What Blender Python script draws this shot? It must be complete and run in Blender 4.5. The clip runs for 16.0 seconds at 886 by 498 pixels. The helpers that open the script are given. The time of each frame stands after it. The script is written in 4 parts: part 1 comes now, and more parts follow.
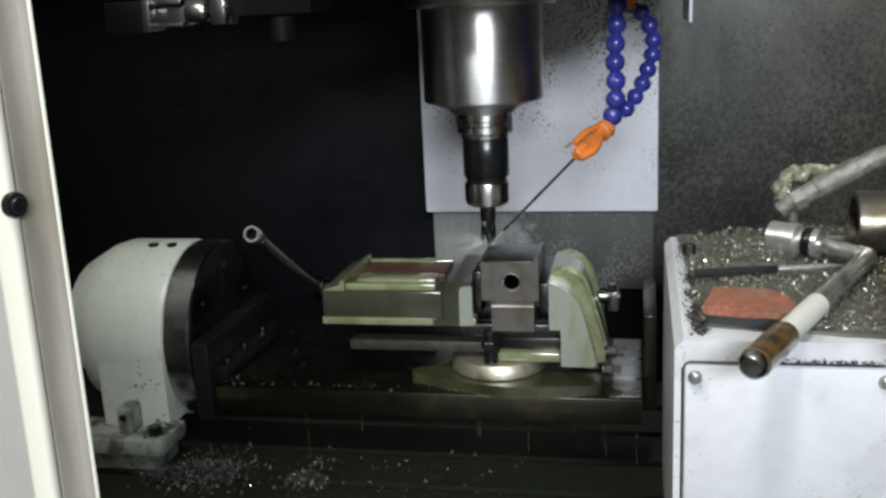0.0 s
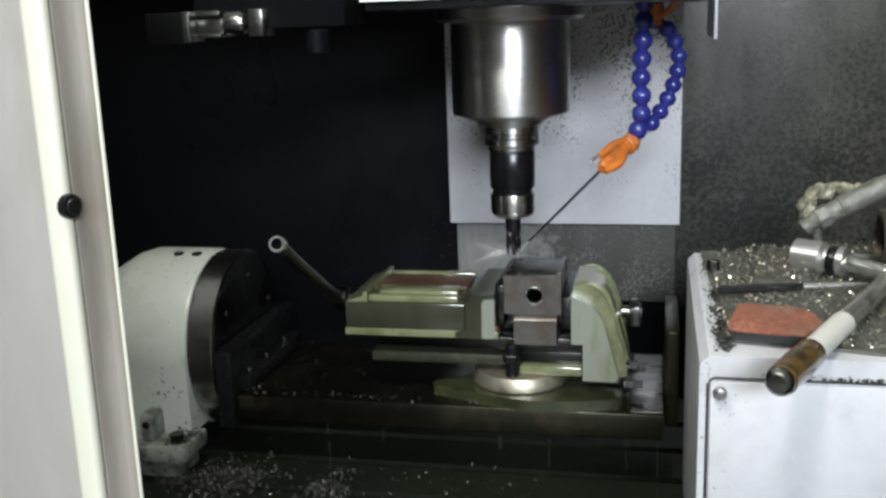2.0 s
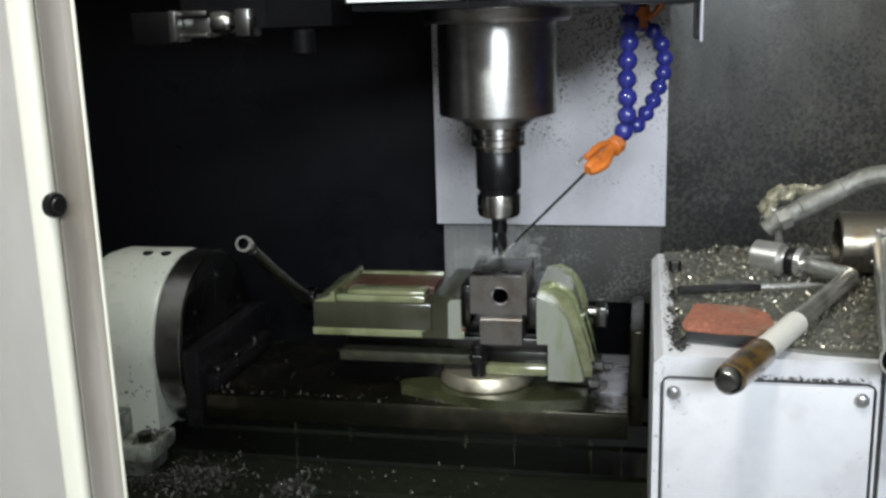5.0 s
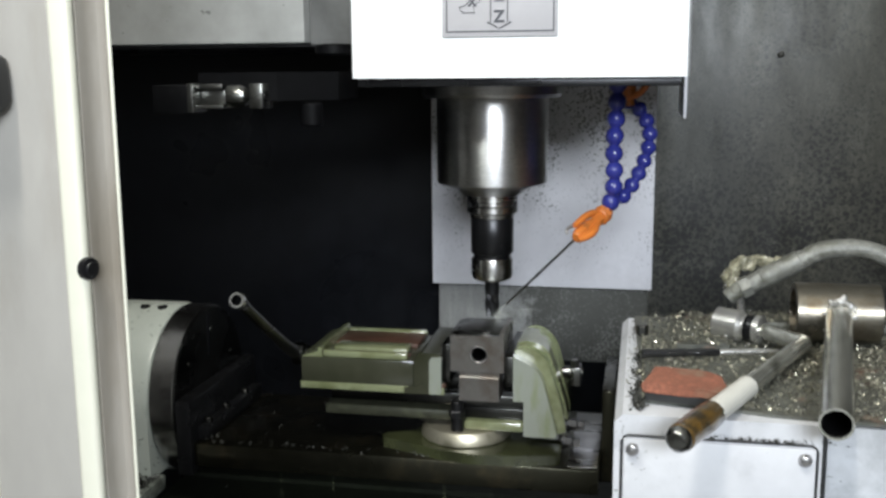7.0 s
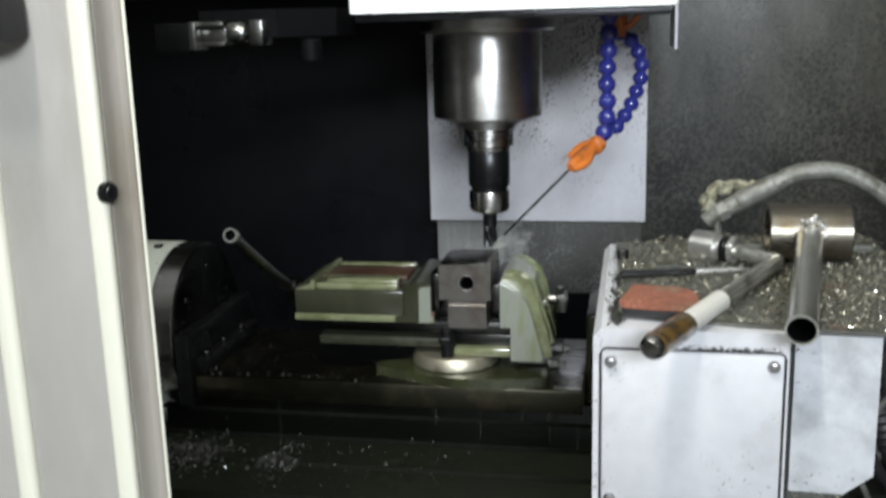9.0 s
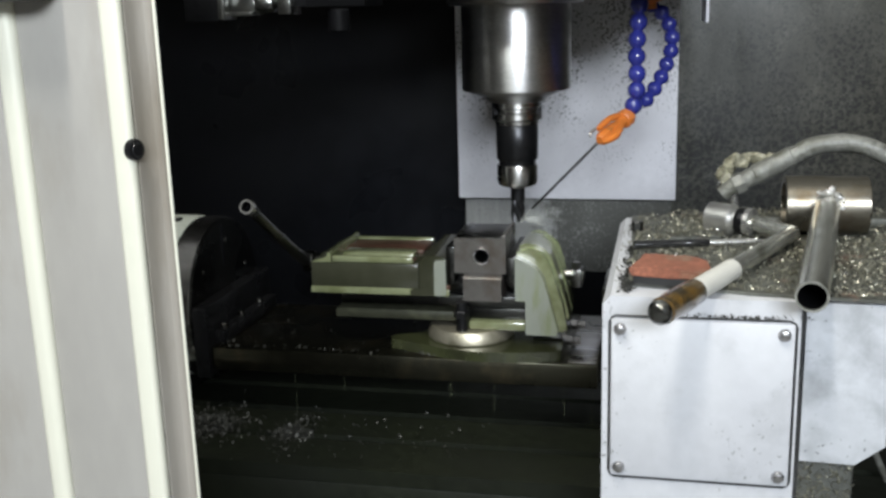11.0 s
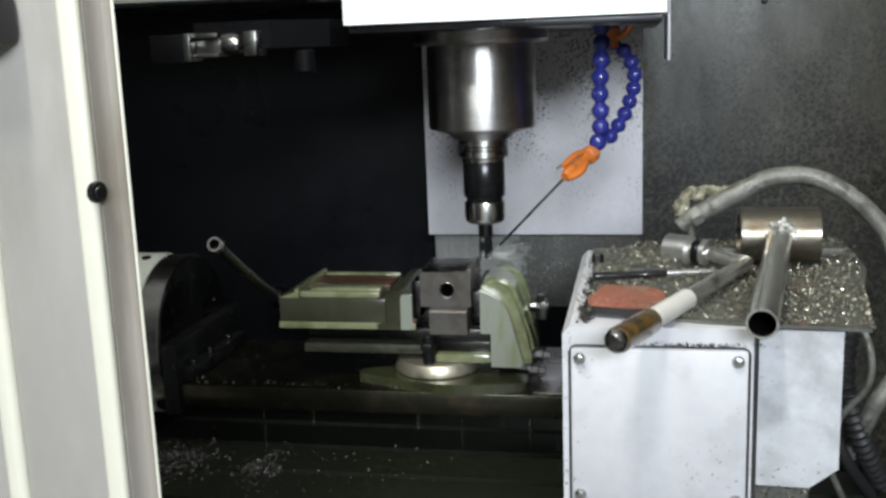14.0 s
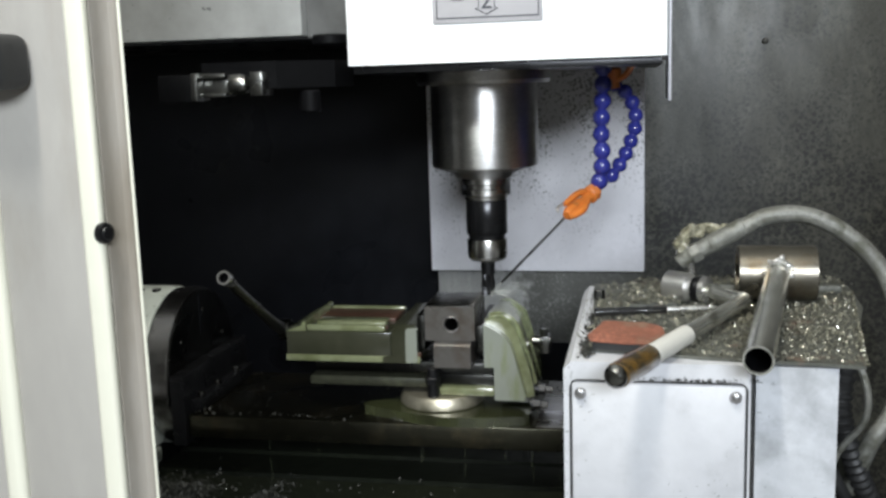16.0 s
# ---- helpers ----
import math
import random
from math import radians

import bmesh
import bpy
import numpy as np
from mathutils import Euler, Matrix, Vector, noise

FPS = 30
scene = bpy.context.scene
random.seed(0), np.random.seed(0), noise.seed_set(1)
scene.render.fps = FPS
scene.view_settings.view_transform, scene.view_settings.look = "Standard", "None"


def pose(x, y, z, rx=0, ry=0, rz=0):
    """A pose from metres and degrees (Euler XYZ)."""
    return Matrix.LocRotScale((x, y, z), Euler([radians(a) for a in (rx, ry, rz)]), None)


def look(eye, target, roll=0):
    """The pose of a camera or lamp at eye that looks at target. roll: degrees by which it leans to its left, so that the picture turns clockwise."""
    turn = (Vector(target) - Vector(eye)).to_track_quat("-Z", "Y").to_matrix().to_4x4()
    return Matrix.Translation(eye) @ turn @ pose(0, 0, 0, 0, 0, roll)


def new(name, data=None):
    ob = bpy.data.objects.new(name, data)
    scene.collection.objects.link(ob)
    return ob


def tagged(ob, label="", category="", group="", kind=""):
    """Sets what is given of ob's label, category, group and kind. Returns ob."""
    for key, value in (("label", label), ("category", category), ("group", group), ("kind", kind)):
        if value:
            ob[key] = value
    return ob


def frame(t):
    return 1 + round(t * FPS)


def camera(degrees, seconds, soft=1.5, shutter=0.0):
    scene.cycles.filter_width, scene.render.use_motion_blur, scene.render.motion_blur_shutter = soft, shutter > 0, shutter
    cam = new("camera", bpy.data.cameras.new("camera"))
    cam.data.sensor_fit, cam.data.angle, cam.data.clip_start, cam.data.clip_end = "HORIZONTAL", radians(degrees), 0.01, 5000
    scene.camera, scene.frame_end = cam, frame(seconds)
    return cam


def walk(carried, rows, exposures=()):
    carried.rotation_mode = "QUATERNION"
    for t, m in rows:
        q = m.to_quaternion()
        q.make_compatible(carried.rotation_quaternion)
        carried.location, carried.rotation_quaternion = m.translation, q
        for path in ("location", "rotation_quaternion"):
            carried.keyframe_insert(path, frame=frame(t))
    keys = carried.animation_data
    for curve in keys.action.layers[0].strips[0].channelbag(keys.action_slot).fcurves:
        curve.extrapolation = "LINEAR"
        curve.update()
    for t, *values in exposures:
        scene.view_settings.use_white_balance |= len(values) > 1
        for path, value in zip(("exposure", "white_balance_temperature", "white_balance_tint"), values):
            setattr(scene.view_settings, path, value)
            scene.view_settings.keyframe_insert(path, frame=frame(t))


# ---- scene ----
cam = camera(48.0, 16.0, soft=2.8, shutter=0.4)
# seconds, eye x y z in metres, heading, tilt, roll in degrees
PATH = [
    (0.0, 0.1918, -1.2466, 0.3524, -11.484, -13.930, -2.628),
    (0.5, 0.1906, -1.2575, 0.3510, -12.100, -13.535, -2.507),
    (1.0, 0.1870, -1.2652, 0.3528, -12.292, -13.442, -2.127),
    (1.5, 0.1837, -1.2703, 0.3536, -12.344, -13.160, -1.968),
    (2.0, 0.1831, -1.2713, 0.3532, -12.371, -13.126, -1.990),
    (2.5, 0.1868, -1.2745, 0.3557, -11.958, -12.895, -1.801),
    (3.0, 0.1865, -1.2739, 0.3555, -11.896, -12.846, -1.814),
    (3.5, 0.1850, -1.2739, 0.3542, -11.817, -13.116, -1.727),
    (3.7, 0.1878, -1.2713, 0.3533, -11.718, -13.249, -1.768),
    (5.8, 0.1838, -1.2744, 0.3530, -11.473, -12.567, -1.417),
    (6.0, 0.1866, -1.2751, 0.3605, -11.211, -12.154, -1.048),
    (6.5, 0.1906, -1.2977, 0.3758, -11.293, -9.355, -0.436),
    (7.0, 0.1977, -1.3364, 0.3771, -11.289, -10.005, -0.415),
    (7.5, 0.2014, -1.3637, 0.3763, -11.766, -10.446, -0.619),
    (8.0, 0.2037, -1.3786, 0.3733, -11.037, -10.709, -0.827),
    (8.5, 0.2048, -1.3791, 0.3701, -10.830, -11.175, -1.301),
    (9.0, 0.1994, -1.3770, 0.3599, -11.043, -12.846, -1.616),
    (9.2, 0.1951, -1.3763, 0.3467, -11.889, -13.987, -1.361),
    (11.3, 0.2045, -1.3795, 0.3358, -12.840, -12.970, -1.640),
    (11.5, 0.2051, -1.3800, 0.3355, -12.546, -12.127, -1.669),
    (12.0, 0.2072, -1.3813, 0.3368, -11.939, -11.825, -1.642),
    (12.5, 0.2045, -1.3829, 0.3381, -12.296, -11.443, -1.771),
    (13.0, 0.2093, -1.3829, 0.3369, -11.966, -11.600, -1.990),
    (13.5, 0.2121, -1.3822, 0.3372, -11.750, -11.592, -2.074),
    (14.0, 0.2127, -1.3823, 0.3388, -11.278, -11.307, -2.079),
    (14.5, 0.2121, -1.3829, 0.3417, -11.395, -10.705, -2.001),
    (15.0, 0.2169, -1.3867, 0.3417, -11.222, -10.583, -2.118),
    (15.5, 0.2198, -1.3845, 0.3468, -11.210, -9.925, -1.891),
    (16.0, 0.2182, -1.3914, 0.3489, -11.508, -9.503, -1.776),
]
walk(cam, [(t, pose(x, y, z, 90 + tilt, 0, -head) @ pose(0, 0, 0, 0, 0, roll)) for t, x, y, z, head, tilt, roll in PATH])

# ---------------------------------------------------------------- light
scene.view_settings.exposure = 0.0
# even ambient fill from all round, added; the closed room keeps it out
world = bpy.data.worlds.new("even_fill_glow")
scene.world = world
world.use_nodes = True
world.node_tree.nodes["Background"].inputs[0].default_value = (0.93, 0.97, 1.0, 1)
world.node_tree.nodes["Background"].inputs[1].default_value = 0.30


def area_lamp(name, eye, target, sx, sy, watts, color):
    data = bpy.data.lights.new(name, "AREA")
    data.shape, data.size, data.size_y, data.energy, data.color = "RECTANGLE", sx, sy, watts, color
    ob = new(name, data)
    ob.matrix_world = look(eye, target)
    return ob


# the workshop's window and ceiling tubes behind the operator, and the machine's own work lamp
area_lamp("workshop_window_light", (0.80, -3.2, 1.15), (0.05, 0.0, 0.1), 1.3, 0.50, 110, (0.86, 0.93, 1.0))
area_lamp("workshop_ceiling_light", (-0.15, -1.9, 3.0), (-0.05, -0.3, 0.0), 0.22, 1.2, 78, (1.0, 0.97, 0.88))
area_lamp("work_lamp_light", (-0.08, -0.62, 0.64), (-0.02, -0.05, 0.05), 0.12, 0.05, 2.2, (0.95, 1.0, 0.95))

# ---------------------------------------------------------------- materials


def material(name, color, rough=0.5, metal=0.0, grain=60.0, var=0.15, stain=None, stain_scale=9.0, stain_lo=0.5, stain_hi=0.62,
             bump=0.05, bump_scale=180.0, coat=0.0, stretch=(1, 1, 1), rough_var=0.12, stain_rough=None, spec=0.5):
    m = bpy.data.materials.new(name)
    m.use_nodes = True
    nt = m.node_tree
    bsdf = nt.nodes["Principled BSDF"]
    tc = nt.nodes.new("ShaderNodeTexCoord")
    mp = nt.nodes.new("ShaderNodeMapping")
    mp.inputs["Scale"].default_value = stretch
    nt.links.new(tc.outputs["Object"], mp.inputs["Vector"])

    def noise_node(scale, detail):
        n = nt.nodes.new("ShaderNodeTexNoise")
        n.inputs["Scale"].default_value, n.inputs["Detail"].default_value = scale, detail
        n.inputs["Roughness"].default_value = 0.6
        nt.links.new(mp.outputs[0], n.inputs["Vector"])
        return n

    def ramp(src, lo, hi):
        r = nt.nodes.new("ShaderNodeMapRange")
        r.inputs["From Min"].default_value, r.inputs["From Max"].default_value = lo, hi
        nt.links.new(src, r.inputs["Value"])
        return r.outputs[0]

    def mix(fac, a, b):
        x = nt.nodes.new("ShaderNodeMix")
        x.data_type = "RGBA"
        nt.links.new(fac, x.inputs[0])
        for sock, val in ((x.inputs[6], a), (x.inputs[7], b)):
            if isinstance(val, tuple):
                sock.default_value = (*val, 1)
            else:
                nt.links.new(val, sock)
        return x.outputs[2]

    g = noise_node(grain, 5)
    big = noise_node(grain / 9, 3)
    dark = tuple(c * (1 - var) for c in color)
    light = tuple(min(1, c * (1 + var)) for c in color)
    col = mix(ramp(g.outputs["Fac"], 0.3, 0.7), dark, light)
    col = mix(ramp(big.outputs["Fac"], 0.35, 0.7), col, tuple(c * (1 - var * 0.8) for c in color))
    rr = ramp(big.outputs["Fac"], 0.3, 0.7)
    rmap = nt.nodes.new("ShaderNodeMapRange")
    rmap.inputs["To Min"].default_value, rmap.inputs["To Max"].default_value = max(0.03, rough - rough_var), min(1, rough + rough_var)
    nt.links.new(rr, rmap.inputs["Value"])
    if stain:
        s = noise_node(stain_scale, 6)
        col = mix(ramp(s.outputs["Fac"], stain_lo, stain_hi), col, stain)
    nt.links.new(col, bsdf.inputs["Base Color"])
    nt.links.new(rmap.outputs[0], bsdf.inputs["Roughness"])
    bsdf.inputs["Metallic"].default_value = metal
    bsdf.inputs["Coat Weight"].default_value = coat
    bsdf.inputs["Coat Roughness"].default_value = 0.12
    bsdf.inputs["Specular IOR Level"].default_value = spec
    if bump:
        bn = noise_node(bump_scale, 4)
        b = nt.nodes.new("ShaderNodeBump")
        b.inputs["Strength"].default_value, b.inputs["Distance"].default_value = bump, 0.004
        nt.links.new(bn.outputs["Fac"], b.inputs["Height"])
        nt.links.new(b.outputs[0], bsdf.inputs["Normal"])
    return m


def speckled(m, color, scale, lo, hi, above=None):
    """Adds small round splash marks to a material's colour, denser towards the second height in above."""
    nt = m.node_tree
    bsdf = nt.nodes["Principled BSDF"]
    old = bsdf.inputs["Base Color"].links[0].from_socket
    tc = nt.nodes.new("ShaderNodeTexCoord")
    v = nt.nodes.new("ShaderNodeTexVoronoi")
    v.inputs["Scale"].default_value = scale
    n = nt.nodes.new("ShaderNodeTexNoise")
    n.inputs["Scale"].default_value = scale / 14
    wn = nt.nodes.new("ShaderNodeTexNoise")
    wn.inputs["Scale"].default_value = scale * 0.9
    wn.inputs["Detail"].default_value = 3
    off = nt.nodes.new("ShaderNodeVectorMath")
    off.operation = "MULTIPLY_ADD"
    off.inputs[1].default_value = (2.2 / scale,) * 3
    nt.links.new(tc.outputs["Object"], wn.inputs["Vector"])
    nt.links.new(wn.outputs["Color"], off.inputs[0])
    nt.links.new(tc.outputs["Object"], off.inputs[2])
    nt.links.new(off.outputs[0], v.inputs["Vector"])
    nt.links.new(tc.outputs["Object"], n.inputs["Vector"])
    add = nt.nodes.new("ShaderNodeMath")
    add.operation = "SUBTRACT"
    nt.links.new(n.outputs["Fac"], add.inputs[0])
    nt.links.new(v.outputs["Distance"], add.inputs[1])
    r = nt.nodes.new("ShaderNodeMapRange")
    r.inputs["From Min"].default_value, r.inputs["From Max"].default_value = lo, hi
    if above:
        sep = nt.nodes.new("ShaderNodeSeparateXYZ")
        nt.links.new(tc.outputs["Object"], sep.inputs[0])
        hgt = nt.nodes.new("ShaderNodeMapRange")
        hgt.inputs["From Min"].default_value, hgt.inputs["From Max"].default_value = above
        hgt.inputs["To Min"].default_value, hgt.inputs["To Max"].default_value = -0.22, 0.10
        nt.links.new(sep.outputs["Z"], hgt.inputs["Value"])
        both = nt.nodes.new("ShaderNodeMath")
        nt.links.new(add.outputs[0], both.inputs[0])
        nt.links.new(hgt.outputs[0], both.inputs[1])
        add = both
    nt.links.new(add.outputs[0], r.inputs["Value"])
    x = nt.nodes.new("ShaderNodeMix")
    x.data_type = "RGBA"
    nt.links.new(r.outputs[0], x.inputs[0])
    nt.links.new(old, x.inputs[6])
    x.inputs[7].default_value = (*color, 1)
    nt.links.new(x.outputs[2], bsdf.inputs["Base Color"])
    return m


WHITE = material("white_paint", (0.78, 0.79, 0.80), 0.4, grain=90, var=0.04, bump=0.03)
BOXWHITE = speckled(material("worn_white_paint", (0.54, 0.545, 0.57), 0.38, grain=70, var=0.07, stain=(0.38, 0.385, 0.40), stain_scale=16, stain_lo=0.55, stain_hi=0.8, bump=0.05), (0.2, 0.2, 0.2), 150, 0.42, 0.5)
BOXBLUE = speckled(material("smeared_blue_grey_paint", (0.50, 0.515, 0.545), 0.36, grain=60, var=0.15, stain=(0.30, 0.31, 0.325), stain_scale=26, stain_lo=0.46, stain_hi=0.72, bump=0.06), (0.10, 0.10, 0.10), 110, 0.36, 0.5)
DRUM = speckled(material("grey_green_paint", (0.45, 0.475, 0.43), 0.32, grain=60, var=0.05, stain=(0.3, 0.33, 0.29), stain_scale=16, stain_lo=0.62, stain_hi=0.8, bump=0.05), (0.10, 0.10, 0.085), 95, 0.335, 0.40)
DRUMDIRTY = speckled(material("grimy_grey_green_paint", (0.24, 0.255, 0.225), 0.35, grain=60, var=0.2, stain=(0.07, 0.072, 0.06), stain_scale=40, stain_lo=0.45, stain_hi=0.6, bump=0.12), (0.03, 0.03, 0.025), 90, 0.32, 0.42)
DOOR = material("aluminium_grey_paint", (0.345, 0.330, 0.305), 0.42, grain=40, var=0.08, stain=(0.23, 0.205, 0.165), stain_scale=9, stain_lo=0.54, stain_hi=0.80, bump=0.03, stretch=(1, 1, 0.35))
# brownish door paint, made darker to stand for shade in the folded edge
DOOREDGE = material("shaded_brownish_grey_paint", (0.30, 0.278, 0.245), 0.42, grain=40, var=0.1, stain=(0.17, 0.145, 0.11), stain_scale=14, stain_lo=0.48, stain_hi=0.75, bump=0.04, stretch=(1, 1, 0.25))
DOORTRIM = material("cream_trim", (0.66, 0.65, 0.55), 0.4, grain=50, var=0.03, stain=(0.52, 0.45, 0.29), stain_scale=9, stain_lo=0.66, stain_hi=0.85, bump=0.03)
# dark specks grow denser up the sheet, so its top is darker
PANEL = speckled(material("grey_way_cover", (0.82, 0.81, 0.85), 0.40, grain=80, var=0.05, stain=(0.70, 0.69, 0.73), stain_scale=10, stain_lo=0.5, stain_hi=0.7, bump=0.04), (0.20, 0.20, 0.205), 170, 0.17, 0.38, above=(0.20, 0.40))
LOWPANEL = speckled(material("steel_way_cover", (0.40, 0.40, 0.39), 0.40, 0.15, grain=50, var=0.2, stretch=(6, 1, 0.5), bump=0.06), (0.20, 0.20, 0.19), 150, 0.22, 0.42)


def ragged_patch(m, color, x0, x1):
    """A darker stretch of a sheet, with a ragged edge that begins at x0, later broken by pale drops."""
    nt = m.node_tree
    bsdf = nt.nodes["Principled BSDF"]
    old = bsdf.inputs["Base Color"].links[0].from_socket
    tc = nt.nodes.new("ShaderNodeTexCoord")
    sep = nt.nodes.new("ShaderNodeSeparateXYZ")
    nt.links.new(tc.outputs["Object"], sep.inputs[0])
    rag = nt.nodes.new("ShaderNodeTexNoise")
    rag.inputs["Scale"].default_value, rag.inputs["Detail"].default_value, rag.inputs["Roughness"].default_value = 55, 6, 0.75
    nt.links.new(tc.outputs["Object"], rag.inputs["Vector"])
    mad = nt.nodes.new("ShaderNodeMath")
    mad.operation = "MULTIPLY_ADD"
    mad.inputs[1].default_value = 0.22
    nt.links.new(rag.outputs["Fac"], mad.inputs[0])
    nt.links.new(sep.outputs["X"], mad.inputs[2])
    r = nt.nodes.new("ShaderNodeMapRange")
    r.inputs["From Min"].default_value, r.inputs["From Max"].default_value = x0 + 0.11, x1 + 0.11
    nt.links.new(mad.outputs[0], r.inputs["Value"])
    x = nt.nodes.new("ShaderNodeMix")
    x.data_type = "RGBA"
    nt.links.new(r.outputs[0], x.inputs[0])
    nt.links.new(old, x.inputs[6])
    x.inputs[7].default_value = (*color, 1)
    nt.links.new(x.outputs[2], bsdf.inputs["Base Color"])
    return m


speckled(ragged_patch(LOWPANEL, (0.115, 0.115, 0.105), -0.055, -0.01), (0.30, 0.30, 0.285), 210, 0.06, 0.40)
# coolant spots, plus dark blotches thickening downwards as painted shade
WALL = speckled(speckled(material("splashed_shaded_wall_paint", (0.072, 0.071, 0.056), 0.42, grain=140, var=0.4, stain=(0.036, 0.035, 0.029), stain_scale=5, stain_lo=0.45, stain_hi=0.75, bump=0.1, bump_scale=120, stretch=(1, 1, 0.4)), (0.10, 0.10, 0.085), 330, 0.10, 0.50), (0.013, 0.013, 0.012), 120, -0.14, 0.34, above=(0.40, 0.02))
BLACK = material("near_black_gloss", (0.0075, 0.0080, 0.0098), 0.35, grain=30, var=0.3, bump=0.1, bump_scale=60, spec=0.22)
DARKMETAL = material("dark_oiled_steel", (0.085, 0.085, 0.08), 0.30, 1.0, grain=60, var=0.3, bump=0.08)
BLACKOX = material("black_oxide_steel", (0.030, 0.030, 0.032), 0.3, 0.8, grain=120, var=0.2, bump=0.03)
STEEL = material("ground_steel", (0.55, 0.54, 0.53), 0.26, 1.0, grain=60, var=0.08, bump=0.03, stretch=(1, 1, 8), rough_var=0.06)
SPINDLE = material("brushed_spindle_steel", (0.64, 0.63, 0.625), 0.40, 1.0, grain=260, var=0.24, bump=0.03, bump_scale=160, stretch=(1, 1, 2.5), rough_var=0.05)
for _m in (SPINDLE, STEEL):
    _n = _m.node_tree
    _t = _n.nodes.new("ShaderNodeTangent")
    _t.direction_type, _t.axis = "RADIAL", "Z"
    _n.links.new(_t.outputs[0], _n.nodes["Principled BSDF"].inputs["Tangent"])
    _n.nodes["Principled BSDF"].inputs["Anisotropic"].default_value = 0.88 if _m is SPINDLE else 0.75
    _n.nodes["Principled BSDF"].inputs["Anisotropic Rotation"].default_value = 0.25
GROUND = material("plain_ground_steel", (0.46, 0.45, 0.45), 0.30, 1.0, grain=60, var=0.12, bump=0.03, stretch=(1, 6, 1))
DULL = material("dull_wet_steel", (0.20, 0.20, 0.19), 0.30, 1.0, grain=90, var=0.25, bump=0.05)
# near-black that stands for shade in bores and on the unlit arm
MATT = material("shade_black_steel", (0.0028, 0.0028, 0.0032), 0.55, grain=90, var=0.4, bump=0.1, spec=0.06)
CHROME = material("worn_chrome", (0.74, 0.73, 0.71), 0.27, 0.92, grain=80, var=0.12, bump=0.03)
TUBESTEEL = material("scratched_tube_steel", (0.70, 0.70, 0.65), 0.19, 0.9, grain=150, var=0.25, stain=(0.27, 0.27, 0.23), stain_scale=60, stain_lo=0.52, stain_hi=0.70, bump=0.05, stretch=(1, 0.4, 1))
COLLARSTEEL = material("browned_collar_steel", (0.25, 0.23, 0.19), 0.27, 0.95, grain=90, var=0.25, stain=(0.15, 0.12, 0.08), stain_scale=30, stain_lo=0.5, stain_hi=0.7, bump=0.04)
RAWSTEEL = material("sawn_steel", (0.150, 0.141, 0.131), 0.30, 0.55, grain=90, var=0.16, stain=(0.085, 0.066, 0.052), stain_scale=30, stain_lo=0.48, stain_hi=0.72, bump=0.10)
VISE = material("wet_green_enamel", (0.225, 0.24, 0.205), 0.20, grain=40, var=0.08, stain=(0.165, 0.185, 0.105), stain_scale=40, stain_lo=0.48, stain_hi=0.66, bump=0.14, bump_scale=80, coat=0.8, stretch=(1, 1, 0.25))
# darker copy of the vise enamel; puts shade on the sliding jaw
VISESHADE = material("shaded_dark_enamel", (0.036, 0.037, 0.024), 0.24, grain=40, var=0.1, stain=(0.022, 0.023, 0.013), stain_scale=14, stain_lo=0.45, stain_hi=0.7, bump=0.05, coat=0.4)
TABLECHIP = material("oily_table_chips", (0.040, 0.040, 0.034), 0.5, 0.1, grain=200, var=0.5, bump=0.0)
# dark iron colour that stands for the vise's shade on its bed
IRONSHADE = material("shaded_cast_iron", (0.030, 0.031, 0.021), 0.48, grain=60, var=0.3, stain=(0.05, 0.052, 0.033), stain_scale=30, stain_lo=0.5, stain_hi=0.7, bump=0.1, spec=0.25)
# wet olive enamel, darkened in colour for the shade below the vise
FLANGE = material("wet_shaded_olive_enamel", (0.042, 0.047, 0.021), 0.16, grain=30, var=0.25, stain=(0.022, 0.024, 0.012), stain_scale=20, stain_lo=0.42, stain_hi=0.62, bump=0.2, bump_scale=70, coat=0.8)
VISEWET = material("coolant_wet_enamel", (0.185, 0.20, 0.115), 0.13, grain=30, var=0.10, stain=(0.115, 0.125, 0.06), stain_scale=26, stain_lo=0.45, stain_hi=0.65, bump=0.22, bump_scale=70, coat=1.0)
RUST = material("rusty_guide", (0.085, 0.042, 0.028), 0.4, 0.2, grain=120, var=0.35, bump=0.1)
PLATE = material("wet_steel_plate", (0.062, 0.060, 0.043), 0.26, 0.95, grain=50, var=0.25, stain=(0.10, 0.085, 0.055), stain_scale=18, stain_lo=0.52, stain_hi=0.65, bump=0.10, bump_scale=90)
TABLE = material("wet_machine_table", (0.010, 0.012, 0.007), 0.5, 0.0, grain=60, var=0.4, bump=0.2, bump_scale=60, coat=0.0, spec=0.25)
BLUE = material("blue_hose_plastic", (0.03, 0.036, 0.24), 0.25, grain=90, var=0.1, bump=0.02, coat=0.3)
ORANGE = material("orange_plastic", (0.66, 0.19, 0.035), 0.3, grain=90, var=0.2, stain=(0.28, 0.10, 0.03), stain_scale=70, stain_lo=0.55, stain_hi=0.72, bump=0.06, coat=0.3)
RUBBER = material("black_rubber", (0.022, 0.022, 0.022), 0.55, grain=90, var=0.2, bump=0.05)
GLOSSBLACK = material("glossy_black_grip", (0.012, 0.012, 0.013), 0.12, grain=90, var=0.2, bump=0.03, coat=1.0)
SLAB = material("chip_dusted_top", (0.105, 0.107, 0.092), 0.5, 0.1, grain=130, var=0.45, stain=(0.23, 0.14, 0.10), stain_scale=16, stain_lo=0.6, stain_hi=0.72, bump=0.3, bump_scale=140)
CHIP = material("bright_metal_chips", (0.52, 0.51, 0.47), 0.2, 1.0, grain=200, var=0.3, bump=0.0)
